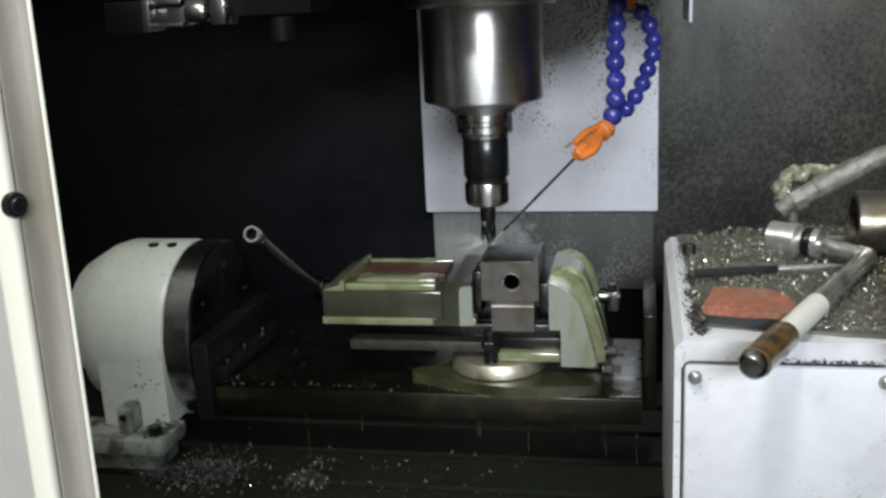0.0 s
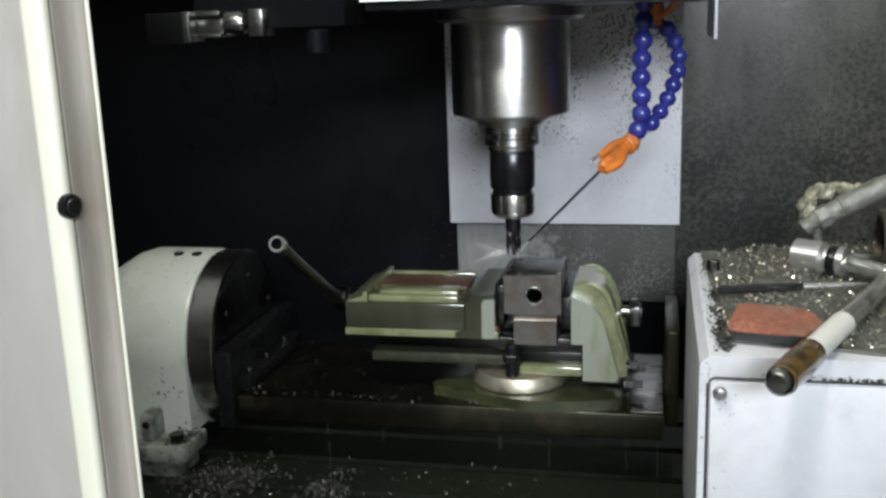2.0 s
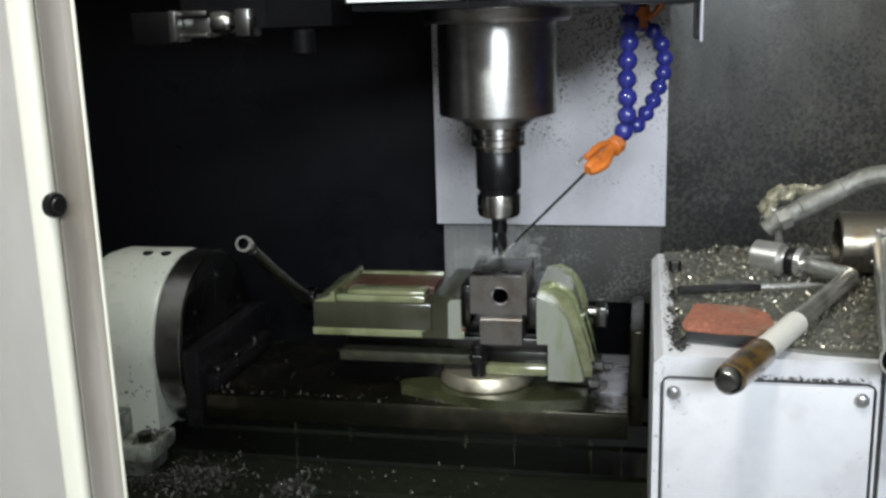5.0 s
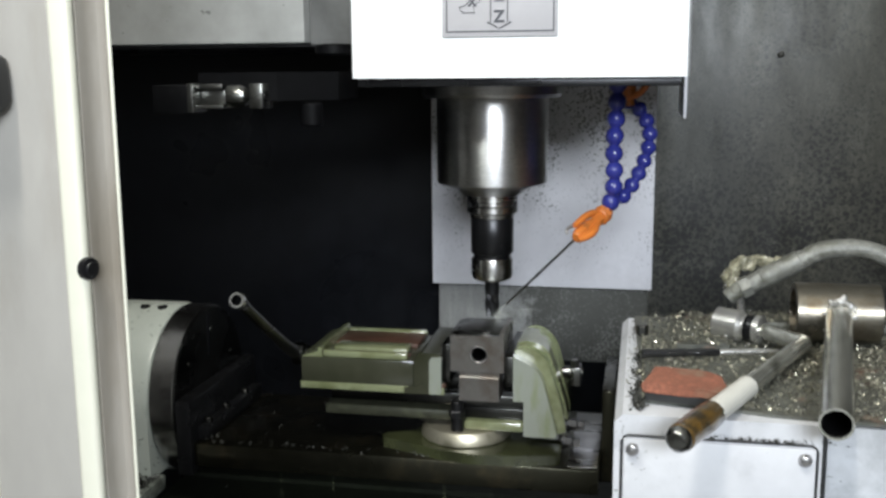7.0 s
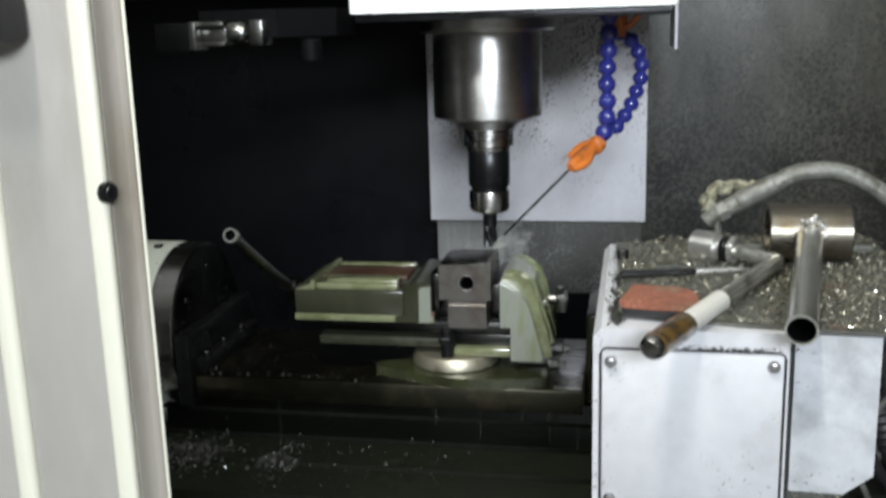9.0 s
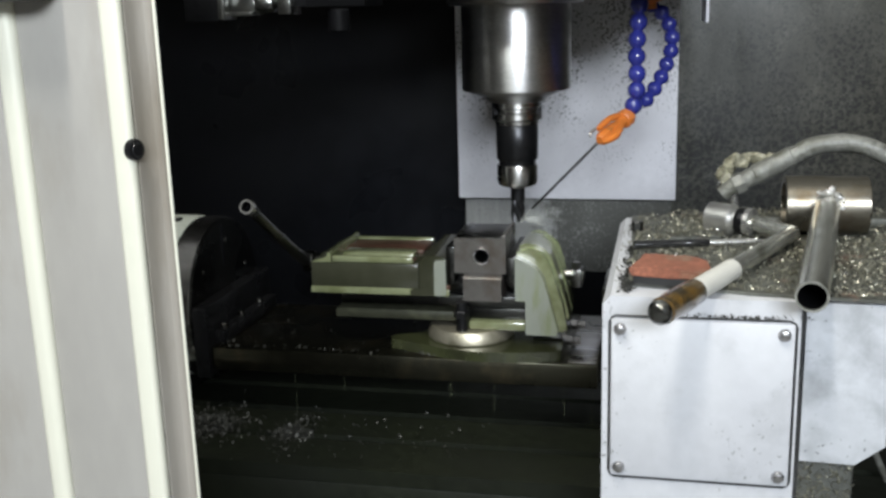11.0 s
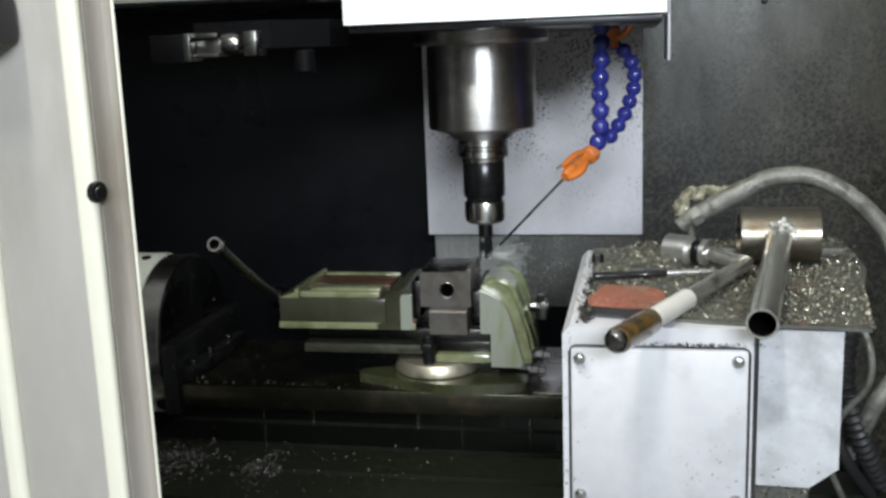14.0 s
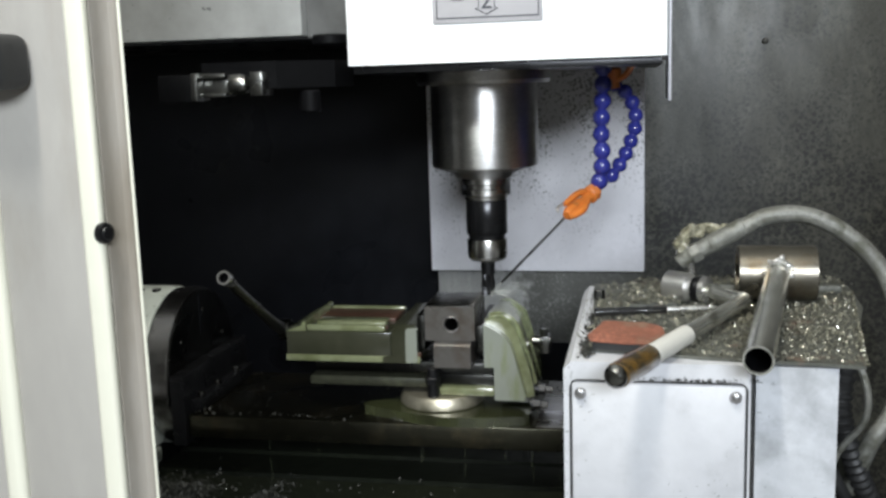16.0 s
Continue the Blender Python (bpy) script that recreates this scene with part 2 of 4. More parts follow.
CHIPDARK = material("wet_dark_chips", (0.31, 0.30, 0.235), 0.30, 0.5, grain=200, var=0.4, bump=0.0)
STONE = material("red_abrasive_stone", (0.235, 0.084, 0.049), 0.9, grain=260, var=0.45, stain=(0.20, 0.13, 0.085), stain_scale=34, stain_lo=0.56, stain_hi=0.70, bump=0.35)
BROWNGRIP = material("brown_tape_grip", (0.115, 0.066, 0.018), 0.2, grain=60, var=0.35, stain=(0.030, 0.022, 0.012), stain_scale=60, stain_lo=0.46, stain_hi=0.62, bump=0.15, coat=0.6)
WHITETAPE = material("white_tape", (0.52, 0.51, 0.47), 0.5, grain=80, var=0.08, bump=0.05)
HOSEGREY = material("braided_grey_hose", (0.20, 0.20, 0.18), 0.34, 0.1, grain=160, var=0.4, stain=(0.10, 0.10, 0.08), stain_scale=55, stain_lo=0.48, stain_hi=0.64, bump=0.35, bump_scale=220)
TAPEGREY = material("crumpled_tape", (0.36, 0.34, 0.24), 0.22, 0.1, grain=150, var=0.5, stain=(0.10, 0.095, 0.065), stain_scale=90, stain_lo=0.45, stain_hi=0.6, bump=1.0, bump_scale=120, coat=0.5)
LABELGREY = material("label_plate", (0.33, 0.32, 0.335), 0.4, grain=60, var=0.05, bump=0.0)
LABELINK = material("label_ink", (0.03, 0.03, 0.04), 0.5, grain=90, var=0.1, bump=0.0)
MAGPAINT = speckled(material("dusty_magazine_paint", (0.34, 0.34, 0.33), 0.5, grain=40, var=0.10, stain=(0.22, 0.22, 0.21), stain_scale=8, stain_lo=0.45, stain_hi=0.7, bump=0.04), (0.10, 0.10, 0.10), 42, 0.50, 0.54)
# darker copy of the magazine paint, standing for its shaded side
MAGSIDE = material("shaded_side_paint", (0.13, 0.13, 0.128), 0.45, grain=40, var=0.15, stain=(0.07, 0.07, 0.068), stain_scale=14, stain_lo=0.45, stain_hi=0.7, bump=0.05)
RIMSTEEL = material("polished_rim_steel", (0.52, 0.51, 0.51), 0.24, 1.0, grain=90, var=0.14, stain=(0.20, 0.19, 0.18), stain_scale=26, stain_lo=0.5, stain_hi=0.7, bump=0.02, rough_var=0.05)
RINGSTEEL = material("coolant_wet_ring_steel", (0.56, 0.52, 0.41), 0.34, 0.85, grain=70, var=0.15, stain=(0.30, 0.28, 0.20), stain_scale=40, stain_lo=0.5, stain_hi=0.7, bump=0.08)
TABLEGLINT = material("wet_glinting_chips", (0.30, 0.31, 0.27), 0.16, 1.0, grain=200, var=0.3, bump=0.0)

COOLANT = bpy.data.materials.new("coolant")
COOLANT.use_nodes = True
_b = COOLANT.node_tree.nodes["Principled BSDF"]
_b.inputs["Base Color"].default_value = (0.62, 0.68, 0.44, 1)
_b.inputs["Roughness"].default_value = 0.12
_b.inputs["Transmission Weight"].default_value = 0.85
_b.inputs["IOR"].default_value = 1.33

MIST = bpy.data.materials.new("coolant_mist")
MIST.use_nodes = True
_n = MIST.node_tree
_b = _n.nodes["Principled BSDF"]
_b.inputs["Base Color"].default_value = (0.90, 0.92, 0.87, 1)
_b.inputs["Roughness"].default_value = 0.3
_x = _n.nodes.new("ShaderNodeMixShader")
_x.inputs[0].default_value = 0.20
_tr = _n.nodes.new("ShaderNodeBsdfTransparent")
_n.links.new(_tr.outputs[0], _x.inputs[1])
_n.links.new(_b.outputs[0], _x.inputs[2])
_n.links.new(_x.outputs[0], _n.nodes["Material Output"].inputs["Surface"])

# ---------------------------------------------------------------- mesh helpers
BASE = {}


def thing(name, base, label, category, group="", kind=""):
    ob = new(name)
    ob.empty_display_size = 0.02
    ob.location = base
    BASE[ob] = Vector(base)
    return tagged(ob, label, category, group, kind)


def part(name, bm, mat, parent=None, label="", smooth=True):
    """Links a bmesh, given in world space, as one mesh object, under a thing or a part if one is given."""
    base = BASE[parent] if parent else Vector((0, 0, 0))
    bmesh.ops.translate(bm, verts=bm.verts, vec=-base)
    bmesh.ops.recalc_face_normals(bm, faces=bm.faces)
    me = bpy.data.meshes.new(name)
    bm.to_mesh(me)
    bm.free()
    me.materials.append(mat)
    if smooth:
        me.shade_smooth()
        me.set_sharp_from_angle(angle=radians(35))
    ob = new(name, me)
    if parent:
        ob.parent = parent
        BASE[ob] = base
    if label:
        ob["label"] = label
    return ob


def soft(bm, width, segments=2):
    if width:
        bmesh.ops.bevel(bm, geom=[e for e in bm.edges if len(e.link_faces) == 2 and e.calc_face_angle(0) > 0.5], offset=width, segments=segments, affect="EDGES", profile=0.5)
    return bm


def block(lo, hi, bevel=0.002, segments=2):
    bm = bmesh.new()
    c = [(a + b) / 2 for a, b in zip(lo, hi)]
    bmesh.ops.create_cube(bm, size=1, matrix=Matrix.LocRotScale(c, None, [b - a for a, b in zip(lo, hi)]))
    return soft(bm, bevel, segments)


def prism(outline, axis, lo, hi, bevel=0.002):
    """A polygon of two coordinates, drawn out along the third axis."""
    bm = bmesh.new()
    k = "xyz".index(axis)
    ring = []
    for level in (lo, hi):
        row = []
        for a, b in outline:
            co = [a, b]
            co.insert(k, level)
            row.append(bm.verts.new(co))
        ring.append(row)
    bm.faces.new(ring[0])
    bm.faces.new(ring[1][::-1])
    n = len(outline)
    for i in range(n):
        bm.faces.new((ring[0][i], ring[0][(i + 1) % n], ring[1][(i + 1) % n], ring[1][i]))
    return soft(bm, bevel)


def lathe(profile, start, way, sides=40, closed=True):
    """Turns (radius, distance along the axis) round the axis from start along way."""
    bm = bmesh.new()
    q = Vector(way).normalized().to_track_quat("Z", "Y").to_matrix()
    rows = []
    for r, d in profile:
        if r < 1e-6:
            rows.append([bm.verts.new(Vector(start) + q @ Vector((0, 0, d)))])
        else:
            rows.append([bm.verts.new(Vector(start) + q @ Vector((r * math.cos(2 * math.pi * i / sides), r * math.sin(2 * math.pi * i / sides), d))) for i in range(sides)])
    for a, b in zip(rows, rows[1:]):
        for i in range(sides):
            j = (i + 1) % sides
            if len(a) == 1 and len(b) > 1:
                bm.faces.new((a[0], b[i], b[j]))
            elif len(b) == 1 and len(a) > 1:
                bm.faces.new((a[i], a[j], b[0]))
            elif len(a) > 1:
                bm.faces.new((a[i], a[j], b[j], b[i]))
    if closed:
        for row in (rows[0], rows[-1]):
            if len(row) > 1:
                bm.faces.new(row)
    return bm


def rod(a, b, r, sides=24, bevel=0.0):
    a, b = Vector(a), Vector(b)
    n = (b - a).length
    e = min(bevel, r * 0.5, n * 0.3)
    prof = [(r, 0), (r, n)] if not e else [(r - e, 0), (r, e), (r, n - e), (r - e, n)]
    return lathe(prof, a, b - a, sides)


def smooth_path(points, steps=8):
    pts = [Vector(p) for p in points]
    pts = [2 * pts[0] - pts[1], *pts, 2 * pts[-1] - pts[-2]]
    out = []
    for i in range(1, len(pts) - 2):
        p0, p1, p2, p3 = pts[i - 1:i + 3]
        for k in range(steps):
            t = k / steps
            out.append(0.5 * (2 * p1 + (p2 - p0) * t + (2 * p0 - 5 * p1 + 4 * p2 - p3) * t * t + (3 * p1 - p0 - 3 * p2 + p3) * t ** 3))
    return out + [pts[-2]]


def pipe(points, radius, sides=14, steps=8):
    """A round pipe along a smooth path; radius may be a function of the share of the way."""
    path = smooth_path(points, steps) if steps > 1 else [Vector(p) for p in points]
    bm = bmesh.new()
    rows = []
    up = Vector((0.3, 0.2, 0.9)).normalized()
    for i, p in enumerate(path):
        way = (path[min(i + 1, len(path) - 1)] - path[max(i - 1, 0)]).normalized()
        a = way.cross(up).normalized()
        b = a.cross(way)
        r = radius(i / (len(path) - 1)) if callable(radius) else radius
        rows.append([bm.verts.new(p + r * (a * math.cos(2 * math.pi * k / sides) + b * math.sin(2 * math.pi * k / sides))) for k in range(sides)])
    for a, b in zip(rows, rows[1:]):
        for k in range(sides):
            bm.faces.new((a[k], a[(k + 1) % sides], b[(k + 1) % sides], b[k]))
    bm.faces.new(rows[0])
    bm.faces.new(rows[-1])
    return bm


def joined(*bms):
    out = bmesh.new()
    for b in bms:
        me = bpy.data.meshes.new("tmp")
        b.to_mesh(me)
        b.free()
        out.from_mesh(me)
        bpy.data.meshes.remove(me)
    return out


def curls(name, count, place, size, mat, parent, label="", seed=1, category="", kind="stuff"):
    """A heap of small curled metal chips, each a bent strip of a few faces; place(rng) gives a spot."""
    rng = random.Random(seed)
    verts, faces = [], []
    for _ in range(count):
        p = Vector(place(rng))
        s = size * rng.uniform(0.4, 1.4)
        q = Euler((rng.uniform(-0.9, 0.9), rng.uniform(-0.9, 0.9), rng.uniform(0, 6.3))).to_matrix()
        bend, wide = rng.uniform(0.5, 2.6), s * rng.uniform(0.2, 0.5)
        n0 = len(verts)
        for i in range(4):
            a = (i / 3 - 0.5) * bend
            c = Vector((s * math.sin(a) / bend, 0, s * (1 - math.cos(a)) / bend))
            verts += [p + q @ (c + Vector((0, -wide / 2, 0))), p + q @ (c + Vector((0, wide / 2, 0)))]
        for i in range(3):
            k = n0 + 2 * i
            faces.append((k, k + 1, k + 3, k + 2))
    base = BASE[parent] if parent else Vector((0, 0, 0))
    me = bpy.data.meshes.new(name)
    me.from_pydata([v - base for v in verts], [], faces)
    me.materials.append(mat)
    ob = new(name, me)
    if parent:
        ob.parent = parent
    tagged(ob, label, category, kind=kind)
    return ob


CARRIED = []  # what rides on the machine table


def rides(ob):
    CARRIED.append(ob)
    return ob


# ---------------------------------------------------------------- enclosure
def structure(name, bm, mat, label="", smooth=True):
    ob = part(name, bm, mat, None, "", smooth)
    return tagged(ob, label, "", kind="structure")


structure("wall_north", block((-0.16, 0.56, -0.6), (1.25, 0.60, 1.3), 0), WALL, "grey machine wall spotted with dried coolant, painted darker lower down as shade")
structure("wall_north_left", block((-1.25, 0.45, -0.6), (-0.16, 0.60, 1.3), 0), BLACK, "near-black wall beside the column")
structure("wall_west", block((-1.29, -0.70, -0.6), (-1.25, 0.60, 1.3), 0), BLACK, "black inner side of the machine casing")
structure("wall_east", block((1.25, -0.70, -0.6), (1.29, 0.60, 1.3), 0), WALL, "grey inner side of the machine casing")
structure("floor", block((-1.29, -0.75, -0.64), (1.29, 0.60, -0.60), 0), TABLE, "dark wet chip pan of the machine")
structure("front_apron", block((-1.29, -0.78, -1.0), (1.29, -0.72, -0.42), 0.004), DOOR, "painted sheet apron below the door opening")
structure("front_header", block((-1.29, -0.74, 1.32), (1.29, -0.70, 1.45), 0.004), DOOR, "painted sheet header above the door opening")
# sheet out of view, added to keep window light off the wall's right
structure("front_shade_panel", block((0.67, -0.74, -0.415), (1.29, -0.70, 1.315), 0.004), DOOR, "unseen sheet added beside the door opening to shade the wall")
structure("workshop_floor", block((-4, -5, -1.02), (4, 1.5, -1.0), 0), material("workshop_concrete", (0.28, 0.28, 0.27), 0.7, grain=8, var=0.15), "plain grey workshop concrete floor")

PLASTER = material("workshop_plaster", (0.62, 0.62, 0.60), 0.8, grain=6, var=0.08, stain=(0.5, 0.49, 0.46), stain_scale=1.5, stain_lo=0.5, stain_hi=0.8, bump=0.05)
structure("workshop_wall_south", block((-4.1, -5.1, -1.0), (4.1, -5.0, 3.3), 0), PLASTER, "plain pale workshop wall")
structure("workshop_wall_north", block((-4.1, 1.5, -1.0), (4.1, 1.6, 3.3), 0), PLASTER, "plain pale workshop wall")
structure("workshop_wall_west", block((-4.1, -5.0, -1.0), (-4.0, 1.5, 3.3), 0), PLASTER, "plain pale workshop wall")
structure("workshop_wall_east", block((4.0, -5.0, -1.0), (4.1, 1.5, 3.3), 0), PLASTER, "plain pale workshop wall")
structure("workshop_ceiling", block((-4.1, -5.1, 3.3), (4.1, 1.6, 3.4), 0), PLASTER, "plain pale workshop ceiling")


def wall_bolt():
    b = thing("wall_bolt", (0.438, 0.56, 0.406), "small dark bolt head in the splashed machine wall", "bolt")
    part("bolt_head", lathe([(0.006, 0), (0.006, 0.003), (0.004, 0.005), (0, 0.006)], (0.438, 0.56, 0.406), (0, -1, 0), 12), WALL, b)


wall_bolt()


# ---------------------------------------------------------------- column covers
def way_covers():
    c = thing("way_cover", (0.03, 0.36, -0.13), "grey telescopic column cover speckled with coolant", "machine cover")
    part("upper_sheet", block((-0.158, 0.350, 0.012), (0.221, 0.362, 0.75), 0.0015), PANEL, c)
    part("lower_sheet", block((-0.151, 0.372, -0.125), (0.215, 0.384, 0.2), 0.0015), LOWPANEL, c, "bare steel lower sheet, streaked by coolant and darker on the right")
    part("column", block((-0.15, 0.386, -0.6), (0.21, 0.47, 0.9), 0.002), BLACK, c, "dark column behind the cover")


way_covers()


# ---------------------------------------------------------------- sliding door
def door():
    d = thing("door_1", (-0.25, -0.70, -0.5), "open grey sliding machine door with cream edge trim", "door", kind="structure")
    lo, hi = -0.5, 0.8
    part("edge_return", prism([(-0.1805, -0.7119), (-0.1776, -0.7119), (-0.1760, -0.7050), (-0.1742, -0.6990), (-0.1712, -0.6962), (-0.1675, -0.6957), (-0.1640, -0.6970), (-0.1612, -0.7000), (-0.1625, -0.6960), (-0.1665, -0.6930), (-0.1720, -0.6925), (-0.1805, -0.7000)], "z", lo, hi, 0.0), DOOREDGE, d, "folded brownish grey sheet edge, painted darker for the shade in its fold")
    part("edge_lip", block((-0.1613, -0.7025, lo), (-0.1590, -0.7003, hi), 0.0007), DOORTRIM, d, "thin pale lip of the door edge")
    part("trim", block((-0.1942, -0.722, lo), (-0.1778, -0.712, hi), 0.004, 4), DOORTRIM, d, "cream vertical trim strip")
    part("door_sheet", block((-0.2645, -0.716, lo), (-0.1950, -0.690, hi), 0.002), DOOR, d)
    part("outer_trim", block((-0.2820, -0.722, lo), (-0.2650, -0.690, hi), 0.006, 4), DOORTRIM, d, "cream outer trim strip")
    part("outer_sheet", block((-0.80, -0.716, lo), (-0.2825, -0.690, hi), 0.002), DOOR, d)
    part("rubber_stop", lathe([(0.0078, 0), (0.0082, 0.003), (0.0074, 0.0052), (0.0052, 0.0056), (0.0046, 0.0068), (0, 0.0072)], (-0.1788, -0.719, 0.2455), (0.96, -0.28, 0), 28), BLACKOX, d, "round black rubber buffer")
    part("handle", block((-0.290, -0.760, 0.353), (-0.2235, -0.7165, 0.393), 0.009, 3), RUBBER, d, "black plastic handle block")


door()


# ---------------------------------------------------------------- spindle head
def spindle_head():
    h = thing("spindle_head", (0.05, 0.0, 0.37), "white painted milling spindle head casing", "machine head")
    out = [(-0.140, 0.30), (-0.140, -0.186), (-0.136, -0.196), (-0.126, -0.20), (0.236, -0.20), (0.245, -0.196), (0.248, -0.188), (0.248, 0.30)]
    part("casing", prism(out, "z", 0.372, 1.0, 0.0015), WHITE, h)
    part("underside", block((-0.132, -0.19, 0.362), (0.240, 0.335, 0.3716), 0.001), BLACKOX, h, "black underside of the head")
    part("side_flap", block((0.254, 0.10, 0.313), (0.258, 0.30, 0.55), 0.001), PANEL, h, "thin grey splash sheet")
    part("flap_arm", block((0.2485, 0.12, 0.40), (0.254, 0.28, 0.46), 0.001), PANEL, h)
    part("spindle_collar", lathe([(0.05, 0.362), (0.094, 0.362), (0.094, 0.350), (0.090, 0.3455), (0.06, 0.3455)], (0, 0, 0), (0, 0, 1), 72), SPINDLE, h, "steel flange of the spindle")
    part("spindle_nose", lathe([(0.05, 0.345), (0.0740, 0.345), (0.0750, 0.343), (0.0750, 0.2335), (0.0740, 0.2315), (0.060, 0.2270), (0.0465, 0.2225), (0.0425, 0.2175), (0.036, 0.2145), (0.034, 0.214)], (0, 0, 0), (0, 0, 1), 96), SPINDLE, h, "brushed steel spindle nose")
    for x in (0.1249, 0.1960):
        part("casing_screw", lathe([(0.0060, 0), (0.0058, 0.0020), (0.0040, 0.0034), (0, 0.0038)], (x, -0.2002, 0.4618), (0, -1, 0), 16), DULL, h, "dull domed screw")
    lab = part("direction_label", block((-0.028, -0.2035, 0.4175), (0.103, -0.2003, 0.56), 0.0008), LABELGREY, h, "grey label plate with axis arrows")
    x0, x1, z0, z1, y = -0.023, 0.098, 0.4225, 0.555, -0.2037
    part("border", joined(block((x0, y - 0.0004, z0), (x1, y, z0 + 0.0016), 0), block((x0, y - 0.0004, z1), (x1, y, z1 + 0.0016), 0), block((x0, y - 0.0004, z0), (x0 + 0.0014, y, z1), 0), block((x1, y - 0.0004, z0), (x1 + 0.0014, y, z1), 0)), LABELINK, lab, "dark border line")

    def letter(ch, x, z, size):
        cu = bpy.data.curves.new("letter", "FONT")
        cu.body, cu.size, cu.align_x, cu.extrude, cu.resolution_u, cu.offset = ch, size, "CENTER", 0.0003, 3, 0.0006
        tmp = bpy.data.objects.new("tmp", cu)
        me = bpy.data.meshes.new_from_object(tmp)
        bpy.data.objects.remove(tmp)
        bm = bmesh.new()
        bm.from_mesh(me)
        bpy.data.meshes.remove(me)
        bmesh.ops.transform(bm, matrix=pose(x, y - 0.0004, z, 90, 0, 0), verts=bm.verts)
        part("letter", bm, LABELINK, lab)

    letter("Z", 0.0375, 0.4335, 0.0185)
    part("dash", block((0.0320, y - 0.0008, 0.4560), (0.0430, y - 0.0004, 0.4578), 0), LABELINK, lab)
    # outlined arrow that points down round the letter
    ax, aw = 0.0375, 0.0095
    line = [(ax - aw, 0.50), (ax - aw, 0.4335), (ax - aw - 0.004, 0.4335), (ax, 0.4265), (ax + aw + 0.004, 0.4335), (ax + aw, 0.4335), (ax + aw, 0.50)]
    part("arrow", pipe([(a, y - 0.0004, b) for a, b in line], 0.0006, 6, 1), LABELINK, lab)
    tilt = [(0.012, 0.466), (-0.001, 0.452), (-0.008, 0.450), (-0.004, 0.444), (0.010, 0.444), (0.008, 0.450), (0.022, 0.464)]
    part("arrow", pipe([(a, y - 0.0004, b) for a, b in tilt], 0.0006, 6, 1), LABELINK, lab)
    letter("X", 0.007, 0.4515, 0.012)
    letter("Y", 0.016, 0.468, 0.014)


spindle_head()


def tool_holder():
    """Collet chuck with its end mill; it turns with the spindle."""
    h = thing("tool_holder", (0, 0, 0.1), "steel collet chuck holding a slim end mill", "tool holder")
    part("taper_flange", lathe([(0.02, 0.2143), (0.0335, 0.2143), (0.0335, 0.2065), (0.030, 0.2045), (0.030, 0.2005), (0.0335, 0.1985), (0.0335, 0.191), (0.0305, 0.1885), (0.0300, 0.184)], (0, 0, 0), (0, 0, 1), 64), STEEL, h)
    for x in (-0.030, 0.030):
        part("drive_key", block((x - 0.0042, -0.008, 0.190), (x + 0.0042, 0.008, 0.2142), 0.001), BLACKOX, h)
    part("chuck_body", lathe([(0.028, 0.1838), (0.0292, 0.182), (0.0292, 0.136), (0.0275, 0.1335), (0.0255, 0.133), (0.0255, 0.128)], (0, 0, 0), (0, 0, 1), 64), BLACKOX, h, "dark blued chuck body")
    nut = lathe([(0.0255, 0.1282), (0.0280, 0.127), (0.0285, 0.125), (0.0285, 0.105), (0.0265, 0.099), (0.022, 0.0965), (0.0125, 0.0965)], (0, 0, 0), (0, 0, 1), 64)
    part("collet_nut", nut, STEEL, h, "bright knurled collet nut")
    part("collet", lathe([(0.0125, 0.0966), (0.0125, 0.094), (0.0106, 0.094)], (0, 0, 0), (0, 0, 1), 32), STEEL, h)
    # end mill: plain shank, then a four-fluted twisted cutting part
    bm = bmesh.new()
    rows = []
    zs = [0.096, 0.076, 0.0755] + [0.0755 - 0.0305 * i / 16 for i in range(1, 17)]
    for i, z in enumerate(zs):
        tw = max(0, 0.0755 - z) * 55
        row = []
        for k in range(32):
            a = 2 * math.pi * k / 32
            r = 0.0100 if z > 0.0756 else 0.0100 - 0.0035 * (0.5 + 0.5 * math.cos(4 * a)) ** 1.5
            row.append(bm.verts.new((r * math.cos(a + tw), r * math.sin(a + tw), z)))
        rows.append(row)
    for a, b in zip(rows, rows[1:]):
        for k in range(32):
            bm.faces.new((a[k], a[(k + 1) % 32], b[(k + 1) % 32], b[k]))
    bm.faces.new(rows[-1])
    part("end_mill", bm, BLACKOX, h, "dark coated four-flute end mill")
    return h


HOLDER = tool_holder()


# ---------------------------------------------------------------- coolant hoses
def coolant_hose(name, points, label, radius=0.0118, step=0.0200):
    top = Vector(points[0])
    h = thing(name, top, label, "coolant hose", "segmented coolant hoses")
    path = smooth_path(points, 30)
    dist = [0.0]
    for a, b in zip(path, path[1:]):
        dist.append(dist[-1] + (b - a).length)
    n = max(2, int(dist[-1] / step))

    def at(d):
        for i in range(1, len(dist)):
            if dist[i] >= d:
                f = (d - dist[i - 1]) / max(1e-9, dist[i] - dist[i - 1])
                return path[i - 1].lerp(path[i], f)
        return path[-1]

    for i in range(n):
        a, b = at(i * dist[-1] / n), at((i + 1) * dist[-1] / n)
        L = (b - a).length
        prof = [(radius * 0.50, -0.001), (radius * 0.66, L * 0.05), (radius * 0.90, L * 0.20), (radius, L * 0.42), (radius * 0.97, L * 0.60), (radius * 0.80, L * 0.78), (radius * 0.56, L * 0.9), (radius * 0.50, L)]
        part("hose_segment", lathe(prof, a, b - a, 20), BLUE, h)
    return h


coolant_hose("coolant_hose", [(0.166, -0.036, 0.372), (0.166, -0.036, 0.335), (0.164, -0.036, 0.300), (0.163, -0.035, 0.270), (0.165, -0.033, 0.232), (0.157, -0.022, 0.199)], "straight blue segmented plastic coolant hose below the head")
